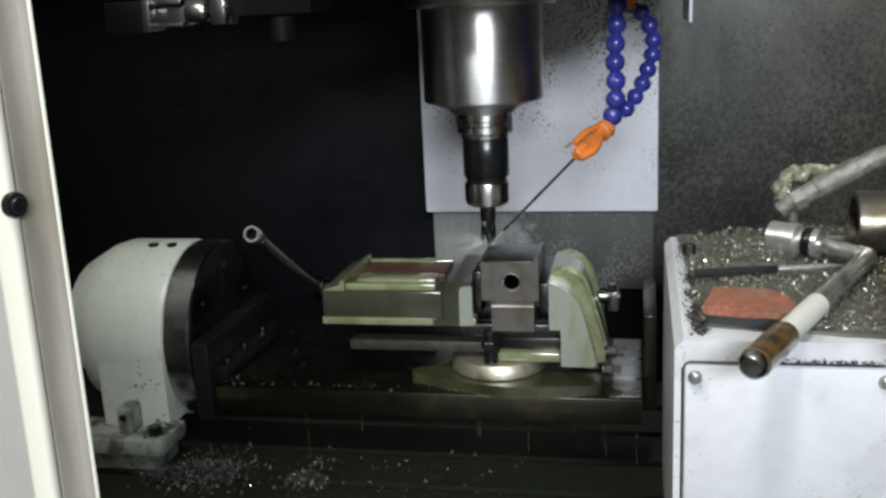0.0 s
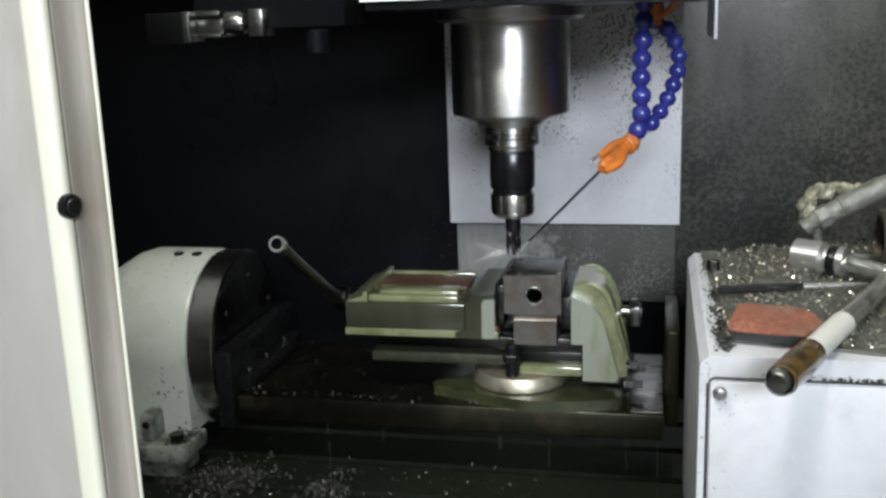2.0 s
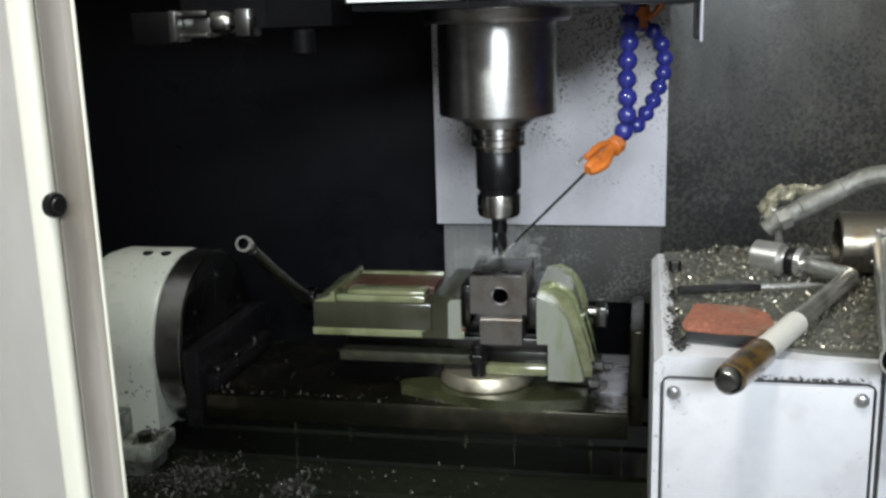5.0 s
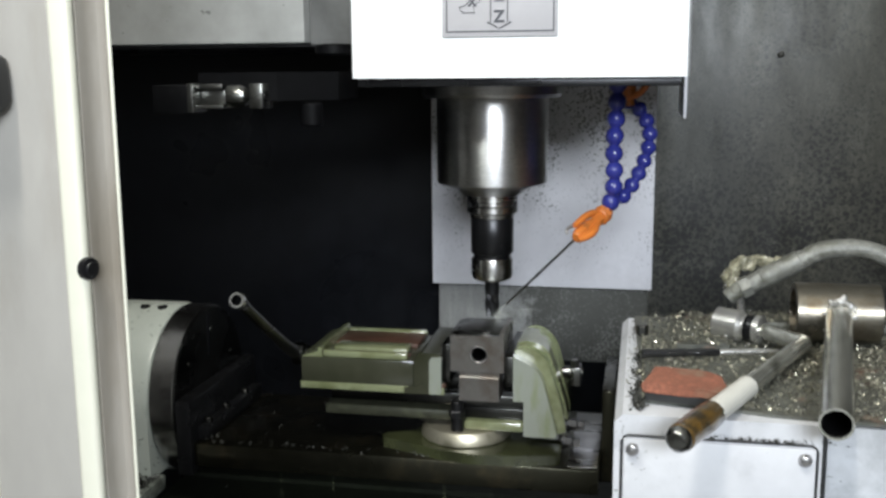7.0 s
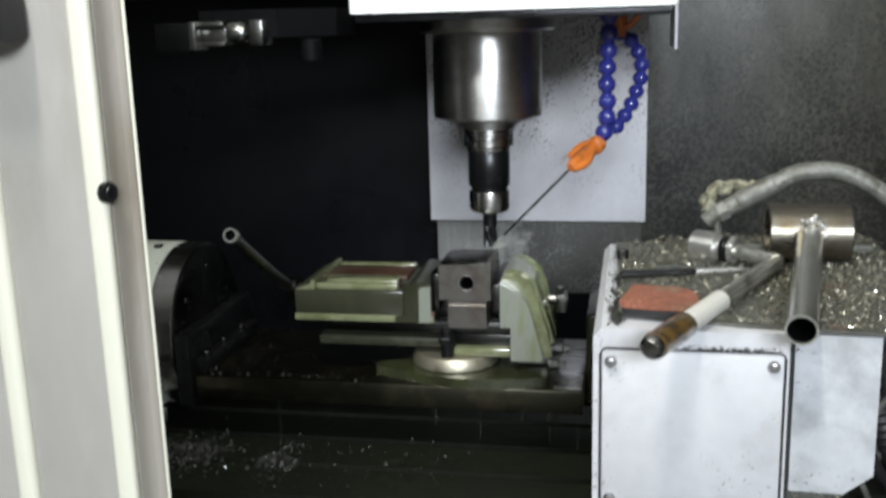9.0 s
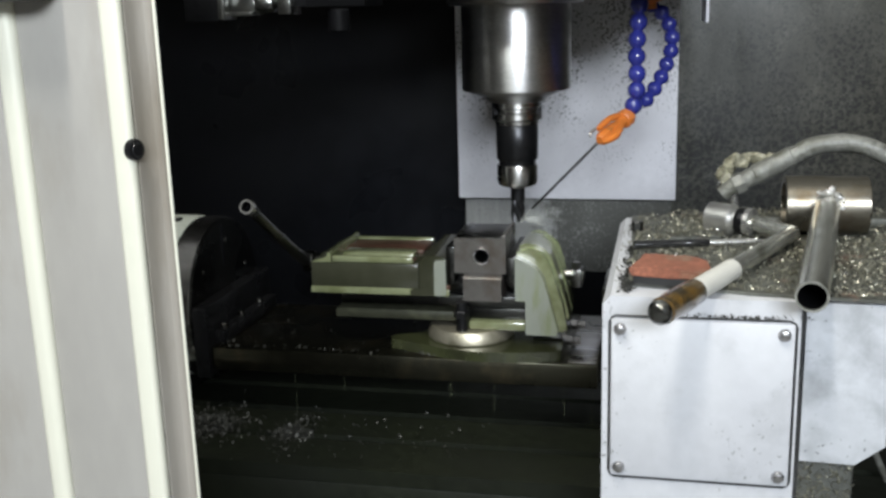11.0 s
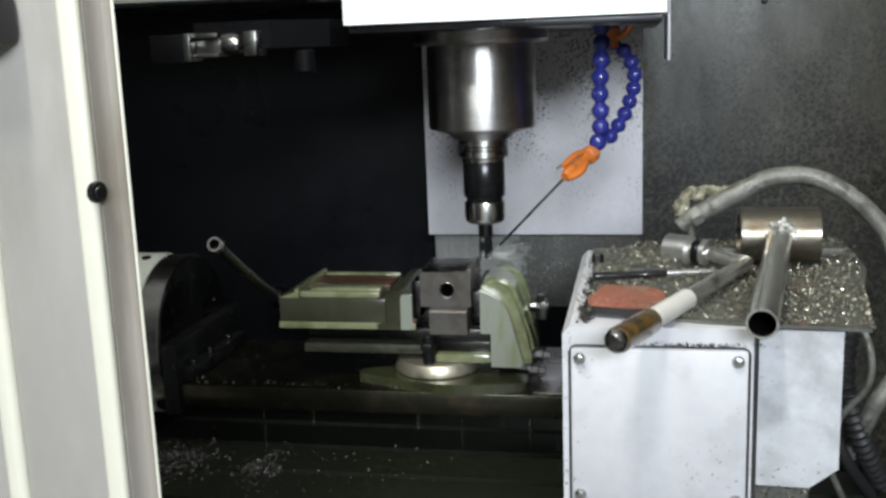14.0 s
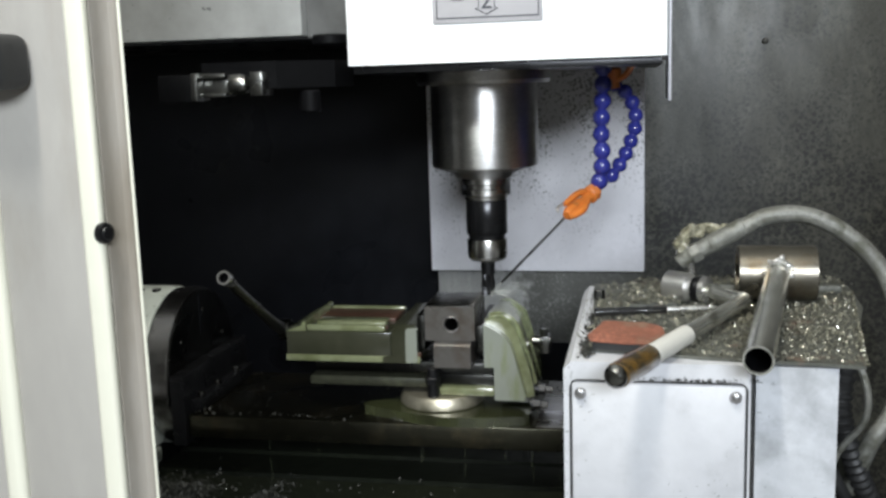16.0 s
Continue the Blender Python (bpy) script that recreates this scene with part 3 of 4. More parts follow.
coolant_hose("coolant_hose", [(0.172, 0.01, 0.342), (0.190, 0.012, 0.334), (0.205, 0.014, 0.312), (0.209, 0.014, 0.288), (0.202, 0.012, 0.262), (0.190, 0.004, 0.234), (0.170, -0.006, 0.208)], "curved blue segmented plastic coolant hose below the head", 0.0106, 0.0166)


def nozzles():
    n = thing("coolant_nozzle", (0.152, -0.025, 0.198), "orange plastic coolant nozzle with a thin pipe", "nozzle")
    a, b = Vector((0.1535, -0.026, 0.1965)), Vector((0.119, -0.085, 0.170))
    w = b - a
    L = w.length
    part("nozzle_body", lathe([(0.006, -0.002), (0.0115, 0.0), (0.0125, 0.005), (0.0085, 0.010), (0.0065, L * 0.35), (0.0080, L * 0.5), (0.0092, L * 0.75), (0.0085, L * 0.92), (0.0060, L * 0.98), (0.003, L * 0.98)], a, w, 8), ORANGE, n)
    part("valve_lever", pipe([a + w * 0.06 + Vector((-0.004, -0.004, 0.004)), a + w * 0.35 + Vector((-0.010, -0.006, 0.008)), a + w * 0.72 + Vector((-0.012, -0.006, 0.007))], lambda u: 0.0034 + 0.0014 * math.sin(3.0 * u), 10, 5), ORANGE, n)
    part("valve_lever", pipe([a + w * 0.30 + Vector((0.004, -0.010, -0.002)), a + w * 0.62 + Vector((0.007, -0.013, -0.004)), a + w * 0.95 + Vector((0.003, -0.009, -0.003))], lambda u: 0.0028 + 0.0026 * math.sin(3.0 * u), 10, 5), ORANGE, n)
    part("nozzle_ring", lathe([(0.0085, 0.0105), (0.0118, 0.0108), (0.0122, 0.0130), (0.0100, 0.0150), (0.0070, 0.0152)], a, w, 20), ORANGE, n)
    part("clip", pipe([a + w * 0.72 + Vector((-0.014, -0.004, 0.008)), a + w * 0.86 + Vector((-0.017, -0.003, 0.006)), a + w * 0.94 + Vector((-0.012, 0, 0.003))], 0.0018, 8, 4), CHROME, n)
    part("thin_pipe", rod(b - w * 0.1, (0.026, -0.044, 0.072), 0.0017, 12), DULL, n, "thin dark metal pipe")
    v = thing("coolant_valve", (0.185, 0.0, 0.36), "orange plastic valve under the spindle head", "valve")
    part("valve_body", lathe([(0.007, 0), (0.011, 0.002), (0.011, 0.016), (0.008, 0.020), (0.008, 0.028)], (0.178, 0.0, 0.362), (0.05, 0.1, -1), 18), ORANGE, v)
    part("valve_lever", pipe([(0.186, -0.006, 0.346), (0.196, -0.012, 0.352), (0.207, -0.016, 0.368)], 0.0042, 8, 4), ORANGE, v)


nozzles()


# ---------------------------------------------------------------- tool changer
def tool_changer():
    m = thing("tool_magazine", (-0.6, 0.1, 0.42), "dusty grey tool magazine cover", "tool magazine")
    part("cover", block((-1.1, -0.05, 0.418), (-0.244, 0.30, 0.95), 0.004), MAGPAINT, m)
    part("side_cover", block((-0.2435, -0.03, 0.416), (-0.150, 0.30, 0.95), 0.003), MAGSIDE, m, "grey side of the tool magazine, painted darker for its shade")
    a = thing("change_arm", (-0.17, -0.2, 0.40), "steel tool change arm, painted near-black as unlit, with bright gripper", "tool arm")
    # shaft, beam, block and pin are coloured near-black because they get little light
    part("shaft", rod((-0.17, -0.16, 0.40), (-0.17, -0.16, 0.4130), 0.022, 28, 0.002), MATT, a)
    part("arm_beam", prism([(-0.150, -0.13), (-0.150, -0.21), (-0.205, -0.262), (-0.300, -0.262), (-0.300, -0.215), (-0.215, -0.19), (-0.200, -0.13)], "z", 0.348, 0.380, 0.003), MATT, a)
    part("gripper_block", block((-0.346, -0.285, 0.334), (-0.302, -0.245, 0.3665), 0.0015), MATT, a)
    part("gripper_jaw", joined(block((-0.3015, -0.290, 0.336), (-0.294, -0.25, 0.3675), 0.001), block((-0.294, -0.284, 0.3615), (-0.262, -0.25, 0.3670), 0.001), block((-0.294, -0.284, 0.340), (-0.262, -0.26, 0.3440), 0.001), block((-0.294, -0.272, 0.344), (-0.264, -0.25, 0.3610), 0.001)), DULL, a, "bright steel gripper jaw")
    part("plunger", lathe([(0.012, 0), (0.0125, 0.002), (0.0125, 0.013), (0.010, 0.020), (0.005, 0.0235), (0, 0.0245)], (-0.256, -0.279, 0.3535), (1, 0, 0), 28), DULL, a, "round steel plunger")
    part("end_block", block((-0.2305, -0.285, 0.340), (-0.2150, -0.25, 0.3675), 0.0015), DULL, a)
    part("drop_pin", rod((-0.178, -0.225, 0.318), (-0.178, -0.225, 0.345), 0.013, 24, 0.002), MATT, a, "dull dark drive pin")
    # thin black sheet added below the cover in place of its shade
    b = thing("shadow_plate", (-0.5, 0.2, 0.4), "dark sheet added as shade under the tool magazine", "machine plate")
    part("shade_sheet", block((-1.0, -0.06, 0.4135), (-0.14, 0.30, 0.4155), 0.0), BLACKOX, b)


tool_changer()


# ---------------------------------------------------------------- machine table and trunnion plate
def machine_table():
    t = rides(thing("machine_table", (0.0, -0.02, -0.36), "dark wet slotted machine table strewn with chips", "machine table"))
    x0, x1, y0, y1, top = -0.80, 0.62, -0.25, 0.21, -0.225
    ys = [-0.16, -0.07, 0.02, 0.11]
    edges = [y0] + [v for s in ys for v in (s - 0.008, s + 0.008)] + [y1]
    part("bed", block((x0, y0, -0.36), (x1, y1, top - 0.02), 0.003), TABLE, t)
    for i in range(0, len(edges), 2):
        part("land", block((x0, edges[i], top - 0.0195), (x1, edges[i + 1], top), 0.0), TABLE, t)

    def spot(rng):
        x = rng.choice((rng.gauss(-0.36, 0.045), rng.gauss(-0.35, 0.03), rng.gauss(-0.215, 0.013), rng.uniform(-0.6, 0.05)))
        return x, rng.gauss(-0.15, 0.035), top + rng.uniform(0.0005, 0.006)

    def heap(r):
        cx, cy, sx, sy, hgt = r.choice(((-0.375, -0.165, 0.050, 0.022, 0.013), (-0.350, -0.145, 0.035, 0.025, 0.010), (-0.218, -0.160, 0.020, 0.012, 0.015)))
        u, v = r.gauss(0, 0.6), r.gauss(0, 0.6)
        return cx + sx * u, cy + sy * v, top + 0.0008 + hgt * math.exp(-1.2 * (u * u + v * v)) * r.uniform(0.3, 1.0)

    curls("chip_litter", 1100, spot, 0.0046, TABLECHIP, t, "fine wet dark chips", 3)
    curls("chip_litter", 2600, heap, 0.0060, TABLECHIP, t, "low heaps of wet dark chips", 4)
    curls("glinting_litter", 420, heap, 0.0040, TABLEGLINT, t, "wet glinting chips on the heaps", 6)
    curls("bright_litter", 90, spot, 0.0026, DULL, t, "fine bright chips", 5)
    s = thing("saddle", (0, 0, -0.60), "dark oily machine saddle below the table", "machine saddle")
    part("saddle_body", block((-0.45, -0.30, -0.599), (0.45, 0.35, -0.3605), 0.01), TABLE, s)


machine_table()


def trunnion_plate():
    p = rides(thing("trunnion_plate", (-0.08, 0, -0.153), "thick wet steel fixture plate between two rotary units", "fixture plate"))
    part("plate", block((-0.352, -0.114, -0.153), (0.197, 0.112, -0.120), 0.002), PLATE, p)
    # smooth bright pad added where the wet plate shows a reflection
    part("reflection_pad", block((0.157, -0.108, -0.1199), (0.195, 0.10, -0.1180), 0.0006), GROUND, p, "bright pad added for the reflection on the plate end")
    part("end_bracket", joined(block((-0.3745, -0.120, -0.165), (-0.3525, 0.118, -0.060), 0.002), block((-0.352, -0.10, -0.1198), (-0.336, 0.10, -0.100), 0.002)), BLACKOX, p, "black angle bracket")
    part("end_bracket", joined(block((0.1975, -0.05, -0.160), (0.214, 0.118, -0.035), 0.002),), PLATE, p, "grey steel end bracket")
    for y in (-0.08, -0.02, 0.05):
        part("cap_screw", rod((-0.344, y, -0.100), (-0.344, y, -0.093), 0.006, 14, 0.001), DARKMETAL, p)
    curls("chip_litter", 160, lambda r: (r.uniform(-0.34, 0.19), r.choice((r.uniform(-0.11, 0.1), r.gauss(-0.104, 0.004))), -0.1185 + r.uniform(0, 0.002)), 0.005, TABLECHIP, p, "few wet chips", 12)
    rng = random.Random(8)
    drips = []
    for _ in range(9):
        x = rng.choice((rng.uniform(-0.06, 0.19), rng.uniform(-0.30, 0.19)))
        z, n = -0.1525, rng.choice((1, 1, 2, 3))
        for _k in range(n):
            L = rng.uniform(0.008, 0.030)
            drips.append(pipe([(x, -0.1125, z), (x + rng.uniform(-0.0006, 0.0006), -0.1125, z - L)], lambda u: 0.00008 + 0.00014 * u, 5, 2))
            z -= L + rng.uniform(0, 0.012)
    part("coolant_drips", joined(*drips), COOLANT, p, "thin pale drips of coolant")["kind"] = "stuff"


trunnion_plate()


# ---------------------------------------------------------------- rotary unit on the left
def rotary_drum():
    d = rides(thing("rotary_unit", (-0.47, 0.0, -0.225), "pale grey-green rotary tailstock drum with steel faceplate", "rotary table"))
    zc, R = -0.0755, 0.123
    axis = (1, 0, 0)
    part("drum", lathe([(0.0, 0.0), (0.075, 0.0), (0.095, 0.008), (R - 0.006, 0.045), (R, 0.065), (R, 0.152), (R - 0.002, 0.159), (R - 0.006, 0.1610)], (-0.574, 0, zc), axis, 96), DRUM, d)
    part("faceplate", lathe([(0.10, 0.0), (R - 0.003, 0.0), (R - 0.003, 0.0345), (R - 0.006, 0.0370), (0.0, 0.0370)], (-0.4125, 0, zc), axis, 96), DARKMETAL, d, "dark ground steel face")
    part("faceplate_rim", lathe([(R - 0.0028, 0.001), (R - 0.0018, 0.002), (R - 0.0018, 0.0335), (R - 0.0028, 0.0345)], (-0.4125, 0, zc), axis, 96, closed=False), RIMSTEEL, d, "bright ground rim of the faceplate")
    part("face_groove", block((-0.3757, -0.003, zc + 0.05), (-0.3750, 0.003, zc + 0.11), 0), BLACK, d)
    for k in range(6):
        a = radians(22 + 60 * k)
        y, z = 0.085 * math.cos(a), zc + 0.085 * math.sin(a)
        part("face_screw", rod((-0.3760, y, z), (-0.3735, y, z), 0.005, 12, 0.0006), DARKMETAL, d)
    part("skirt", prism([(-0.12265, zc + 0.004), (-0.1205, -0.1763), (0.1205, -0.1763), (0.12265, zc + 0.004)], "x", -0.508, -0.4150, 0.0008), DRUM, d, "flat cast skirt below the drum")
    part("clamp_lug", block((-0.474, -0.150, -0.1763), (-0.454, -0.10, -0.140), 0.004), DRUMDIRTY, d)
    part("lug_hole", rod((-0.464, -0.1512, -0.153), (-0.464, -0.147, -0.153), 0.005, 16), BLACKOX, d)
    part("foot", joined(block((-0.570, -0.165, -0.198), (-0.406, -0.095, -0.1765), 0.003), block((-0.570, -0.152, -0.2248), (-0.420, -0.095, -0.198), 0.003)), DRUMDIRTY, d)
    # pedestal coloured black to stand for the shade under the drum
    part("pedestal", prism([(-0.0945, -0.2248), (0.10, -0.2248), (0.115, -0.10), (-0.112, -0.10), (-0.0945, -0.165)], "x", -0.545, -0.432, 0.003), BLACKOX, d)
    part("clamp_nut", rod((-0.424, -0.145, -0.1763), (-0.424, -0.145, -0.164), 0.010, 6, 0.001), DARKMETAL, d)
    for x, y in ((-0.462, 0.0), (-0.435, 0.0)):
        part("oil_plug", rod((x, y - 0.02, zc + R - 0.004), (x, y - 0.02, zc + R + 0.001), 0.007, 12, 0.0005), BLACKOX, d)
    curls("chip_litter", 90, lambda r: (r.uniform(-0.437, -0.408), r.uniform(-0.162, -0.11), -0.1755 + r.uniform(0, 0.006)), 0.006, TABLECHIP, d, "wet chips on the foot", 21)


rotary_drum()


# ---------------------------------------------------------------- vise, workpiece
def vise():
    v = rides(thing("machine_vise", (0.0, -0.02, -0.120), "green enamelled swivel machine vise wet with coolant", "vise"))
    flange = [(-0.096, -0.070), (-0.092, -0.080), (-0.055, -0.094), (-0.01, -0.112), (0.037, -0.121), (0.085, -0.118), (0.142, -0.106), (0.147, -0.100), (0.147, 0.08), (0.10, 0.10), (0.0, 0.10), (-0.045, 0.02), (-0.054, -0.045), (-0.091, -0.062)]
    part("swivel_flange", prism(flange, "z", -0.1198, -0.106, 0.0035), FLANGE, v, "coolant-wet olive base flange, painted darker for shade below the vise")
    part("swivel_ring", lathe([(0.059, 0), (0.061, 0.002), (0.061, 0.009), (0.056, 0.0175), (0.045, 0.0175)], (0.0145, -0.044, -0.1059), (0, 0, 1), 16), RINGSTEEL, v, "bright graduated steel ring")
    part("bed", block((-0.176, -0.072, -0.0800), (0.0175, 0.040, -0.0660), 0.003), IRONSHADE, v, "slide bed coloured dark for the shade under the jaw")
    part("bed", block((0.018, -0.082, -0.0880), (0.0975, 0.05, -0.0750), 0.004), VISEWET, v, "wet green bed end")
    part("bed", block((0.018, -0.070, -0.0747), (0.0975, 0.05, -0.0600), 0.001), DARKMETAL, v, "dark oily bed top")
    part("guide_way", joined(block((-0.168, -0.066, -0.0597), (0.0965, -0.045, -0.044), 0.0015), block((-0.168, 0.0, -0.0597), (0.0965, 0.035, -0.044), 0.0015)), DARKMETAL, v, "dark steel guide ways")
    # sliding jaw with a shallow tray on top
    part("sliding_body", joined(block((-0.2035, -0.087, -0.0395), (-0.048, 0.050, 0.004), 0.003)), VISESHADE, v, "body of the sliding jaw in enamel painted darker for shade")
    part("lower_rim", block((-0.2040, -0.0895, -0.0395), (-0.006, -0.0873, -0.030), 0.001), VISEWET, v, "wet projecting lower rim")
    part("tray_rim", joined(prism([(-0.2030, 0.0038), (-0.1790, 0.0120), (-0.1785, 0.0170), (-0.1740, 0.0170), (-0.1730, 0.0038)], "y", -0.0865, 0.049, 0.001), block((-0.1725, -0.0865, 0.0038), (-0.056, -0.0790, 0.0135), 0.003), block((-0.1725, 0.038, 0.0038), (-0.056, 0.049, 0.0125), 0.003)), VISEWET, v, "wet raised rim of the tray")
    part("tray_bar", block((-0.166, -0.058, 0.0042), (-0.062, -0.026, 0.0120), 0.003), VISEWET, v)
    part("tray_slot", block((-0.1722, -0.0785, 0.0041), (-0.056, -0.0590, 0.0075), 0.001), RUST, v, "rust-brown strip in the tray")
    part("tray_slot", block((-0.1722, -0.0250, 0.0041), (-0.056, 0.0375, 0.0095), 0.001), RUST, v, "rust-brown strip in the tray")
    part("jaw_block", joined(prism([(-0.0475, -0.0395), (-0.0070, -0.0395), (-0.0070, 0.010), (-0.016, 0.016), (-0.040, 0.016), (-0.0475, 0.004)], "y", -0.0868, 0.050, 0.002)), VISESHADE, v)
    part("jaw_pillar", prism([(-0.0262, -0.0385), (-0.0255, 0.0070), (-0.0230, 0.0110), (-0.0120, 0.0118), (-0.0095, 0.0095), (-0.0095, -0.0360), (-0.0120, -0.0385)], "y", -0.0915, -0.0700, 0.002), VISE, v, "pale wet pillar of the sliding jaw")
    part("rim_fillet", prism([(-0.0600, -0.0392), (-0.0600, -0.0310), (-0.0440, -0.0285), (-0.0330, -0.0235), (-0.0265, -0.0140), (-0.0265, -0.0392)], "y", -0.0900, -0.0872, 0.001), VISESHADE, v, "curved rib that joins rim and pillar")
    part("red_plug", lathe([(0.0035, 0), (0.0035, 0.003), (0.0022, 0.0042), (0, 0.0045)], (-0.0085, -0.0840, -0.0275), (0.25, -1, 0), 12), RUST, v, "small red-brown plug")
    part("jaw_plate", block((-0.0092, -0.0885, -0.0220), (0.0018, 0.045, 0.0300), 0.0012), DARKMETAL, v, "ground steel jaw plate")
    part("jaw_plate", block((0.0729, -0.0890, -0.0230), (0.0838, 0.045, 0.0165), 0.0012), DARKMETAL, v, "ground steel jaw plate")
    # fixed jaw: pale front cheek and wet ribbed back
    cheek = [(0.0842, 0.0170), (0.0920, 0.0135), (0.1010, 0.0090), (0.1100, 0.0035), (0.1170, -0.0035), (0.1220, -0.0120), (0.1255, -0.0240), (0.1415, -0.0840), (0.1395, -0.0905), (0.098, -0.0905), (0.098, -0.0435), (0.0842, -0.0435)]
    part("fixed_cheek", prism(cheek, "y", -0.087, -0.070, 0.0025), VISE, v, "pale wet cheek of the fixed jaw")
    body = [(0.0842, 0.0210), (0.096, 0.0240), (0.108, 0.0228), (0.118, 0.0182), (0.126, 0.0090), (0.131, -0.0040), (0.146, -0.052), (0.1515, -0.080), (0.1515, -0.0900), (0.098, -0.0900), (0.098, -0.0435), (0.0842, -0.0435)]
    part("fixed_jaw", prism(body, "y", -0.0698, 0.050, 0.0025), VISEWET, v, "coolant-covered back of the fixed jaw")
    # block added and coloured dark for the shaded gap below the jaw
    part("jaw_gap_block", block((0.104, -0.060, -0.1048), (0.146, 0.045, -0.0902), 0.002), DARKMETAL, v, "dark block added in the shaded gap under the fixed jaw")
    for y in (-0.044,):
        rib = [(0.0845, 0.0235), (0.095, 0.0268), (0.108, 0.0254), (0.1192, 0.0205), (0.1278, 0.0105), (0.1328, -0.0030), (0.1475, -0.052), (0.1530, -0.078), (0.10, -0.078), (0.10, 0.0)]
        part("rib", prism(rib, "y", y, y + 0.026, 0.002), VISEWET, v, "rounded wet rib")
    part("clamp_bolt", joined(rod((0.010, -0.083, -0.090), (0.010, -0.083, -0.048), 0.0085, 18, 0.001), rod((0.010, -0.083, -0.070), (0.010, -0.083, -0.060), 0.0115, 6, 0.001)), BLACKOX, v, "black clamping bolt")
    # crank
    part("screw_hub", lathe([(0.015, 0), (0.016, 0.002), (0.016, 0.016), (0.011, 0.018), (0.011, 0.034)], (-0.236, -0.020, -0.012), (1, 0, 0), 24), DARKMETAL, v)
    part("crank_arm", pipe([(-0.230, -0.020, -0.012), (-0.234, -0.050, 0.004), (-0.246, -0.110, 0.052), (-0.255, -0.148, 0.085)], lambda u: 0.0105 - 0.003 * min(1, u * 2), 14, 6), DULL, v, "dark steel crank arm")
    tip = Vector((-0.258, -0.158, 0.0935))
    way = Vector((0.06, -0.93, 0.34)).normalized()
    part("crank_socket", lathe([(0.008, 0), (0.0106, 0.004), (0.0106, 0.018), (0.0098, 0.020), (0.0070, 0.020), (0.0070, 0.016)], tip - way * 0.010, way, 24, closed=False), CHROME, v, "bright hollow crank end")
    # near-black floor added so that the hollow end looks shaded
    part("socket_bore", lathe([(0.0070, 0.0160), (0.0069, 0.0050), (0, 0.0050)], tip - way * 0.010, way, 24, closed=False), MATT, v, "bore of the crank end, coloured black for its shade")
    for x, y, z in ((0.157, -0.03, -0.090), (0.154, -0.075, -0.098)):
        part("hex_bolt", joined(lathe([(0.008, 0), (0.008, 0.012), (0.006, 0.013), (0.006, 0.022)], (x - 0.005, y, z), (1, 0, 0), 6), lathe([(0.011, 0), (0.011, 0.003)], (x - 0.006, y, z), (1, 0, 0), 20)), BLACKOX, v, "wet dark hexagon bolt")
    part("side_stop", joined(rod((0.140, 0.02, -0.032), (0.168, 0.02, -0.032), 0.008, 16, 0.001), block((0.152, 0.006, -0.048), (0.166, 0.034, -0.022), 0.002), rod((0.158, 0.010, -0.022), (0.158, 0.010, -0.011), 0.006, 8, 0.001)), DULL, v, "wet side clamp")
    # rills of coolant that run down the back and the cheek of the fixed jaw
    rng = random.Random(31)
    rills = []
    prof = [(0.088, 0.0222), (0.097, 0.0243), (0.108, 0.0232), (0.1185, 0.0184), (0.1265, 0.0090), (0.1315, -0.0040), (0.139, -0.028), (0.1465, -0.053), (0.1520, -0.079)]
    for _ in range(9):
        y, first = rng.uniform(-0.066, 0.045), rng.randint(0, 3)
        last = rng.randint(first + 4, len(prof))
        rills.append(pipe([(x + 0.0006, y + rng.uniform(-0.0025, 0.0025), z + 0.0003) for x, z in prof[first:last]], lambda u: 0.0006 + 0.0009 * math.sin(3.0 * u + 0.1) ** 2, 8, 5))
    part("running_coolant", joined(*rills), COOLANT, v, "glassy rills of pale coolant")["kind"] = "stuff"


vise()


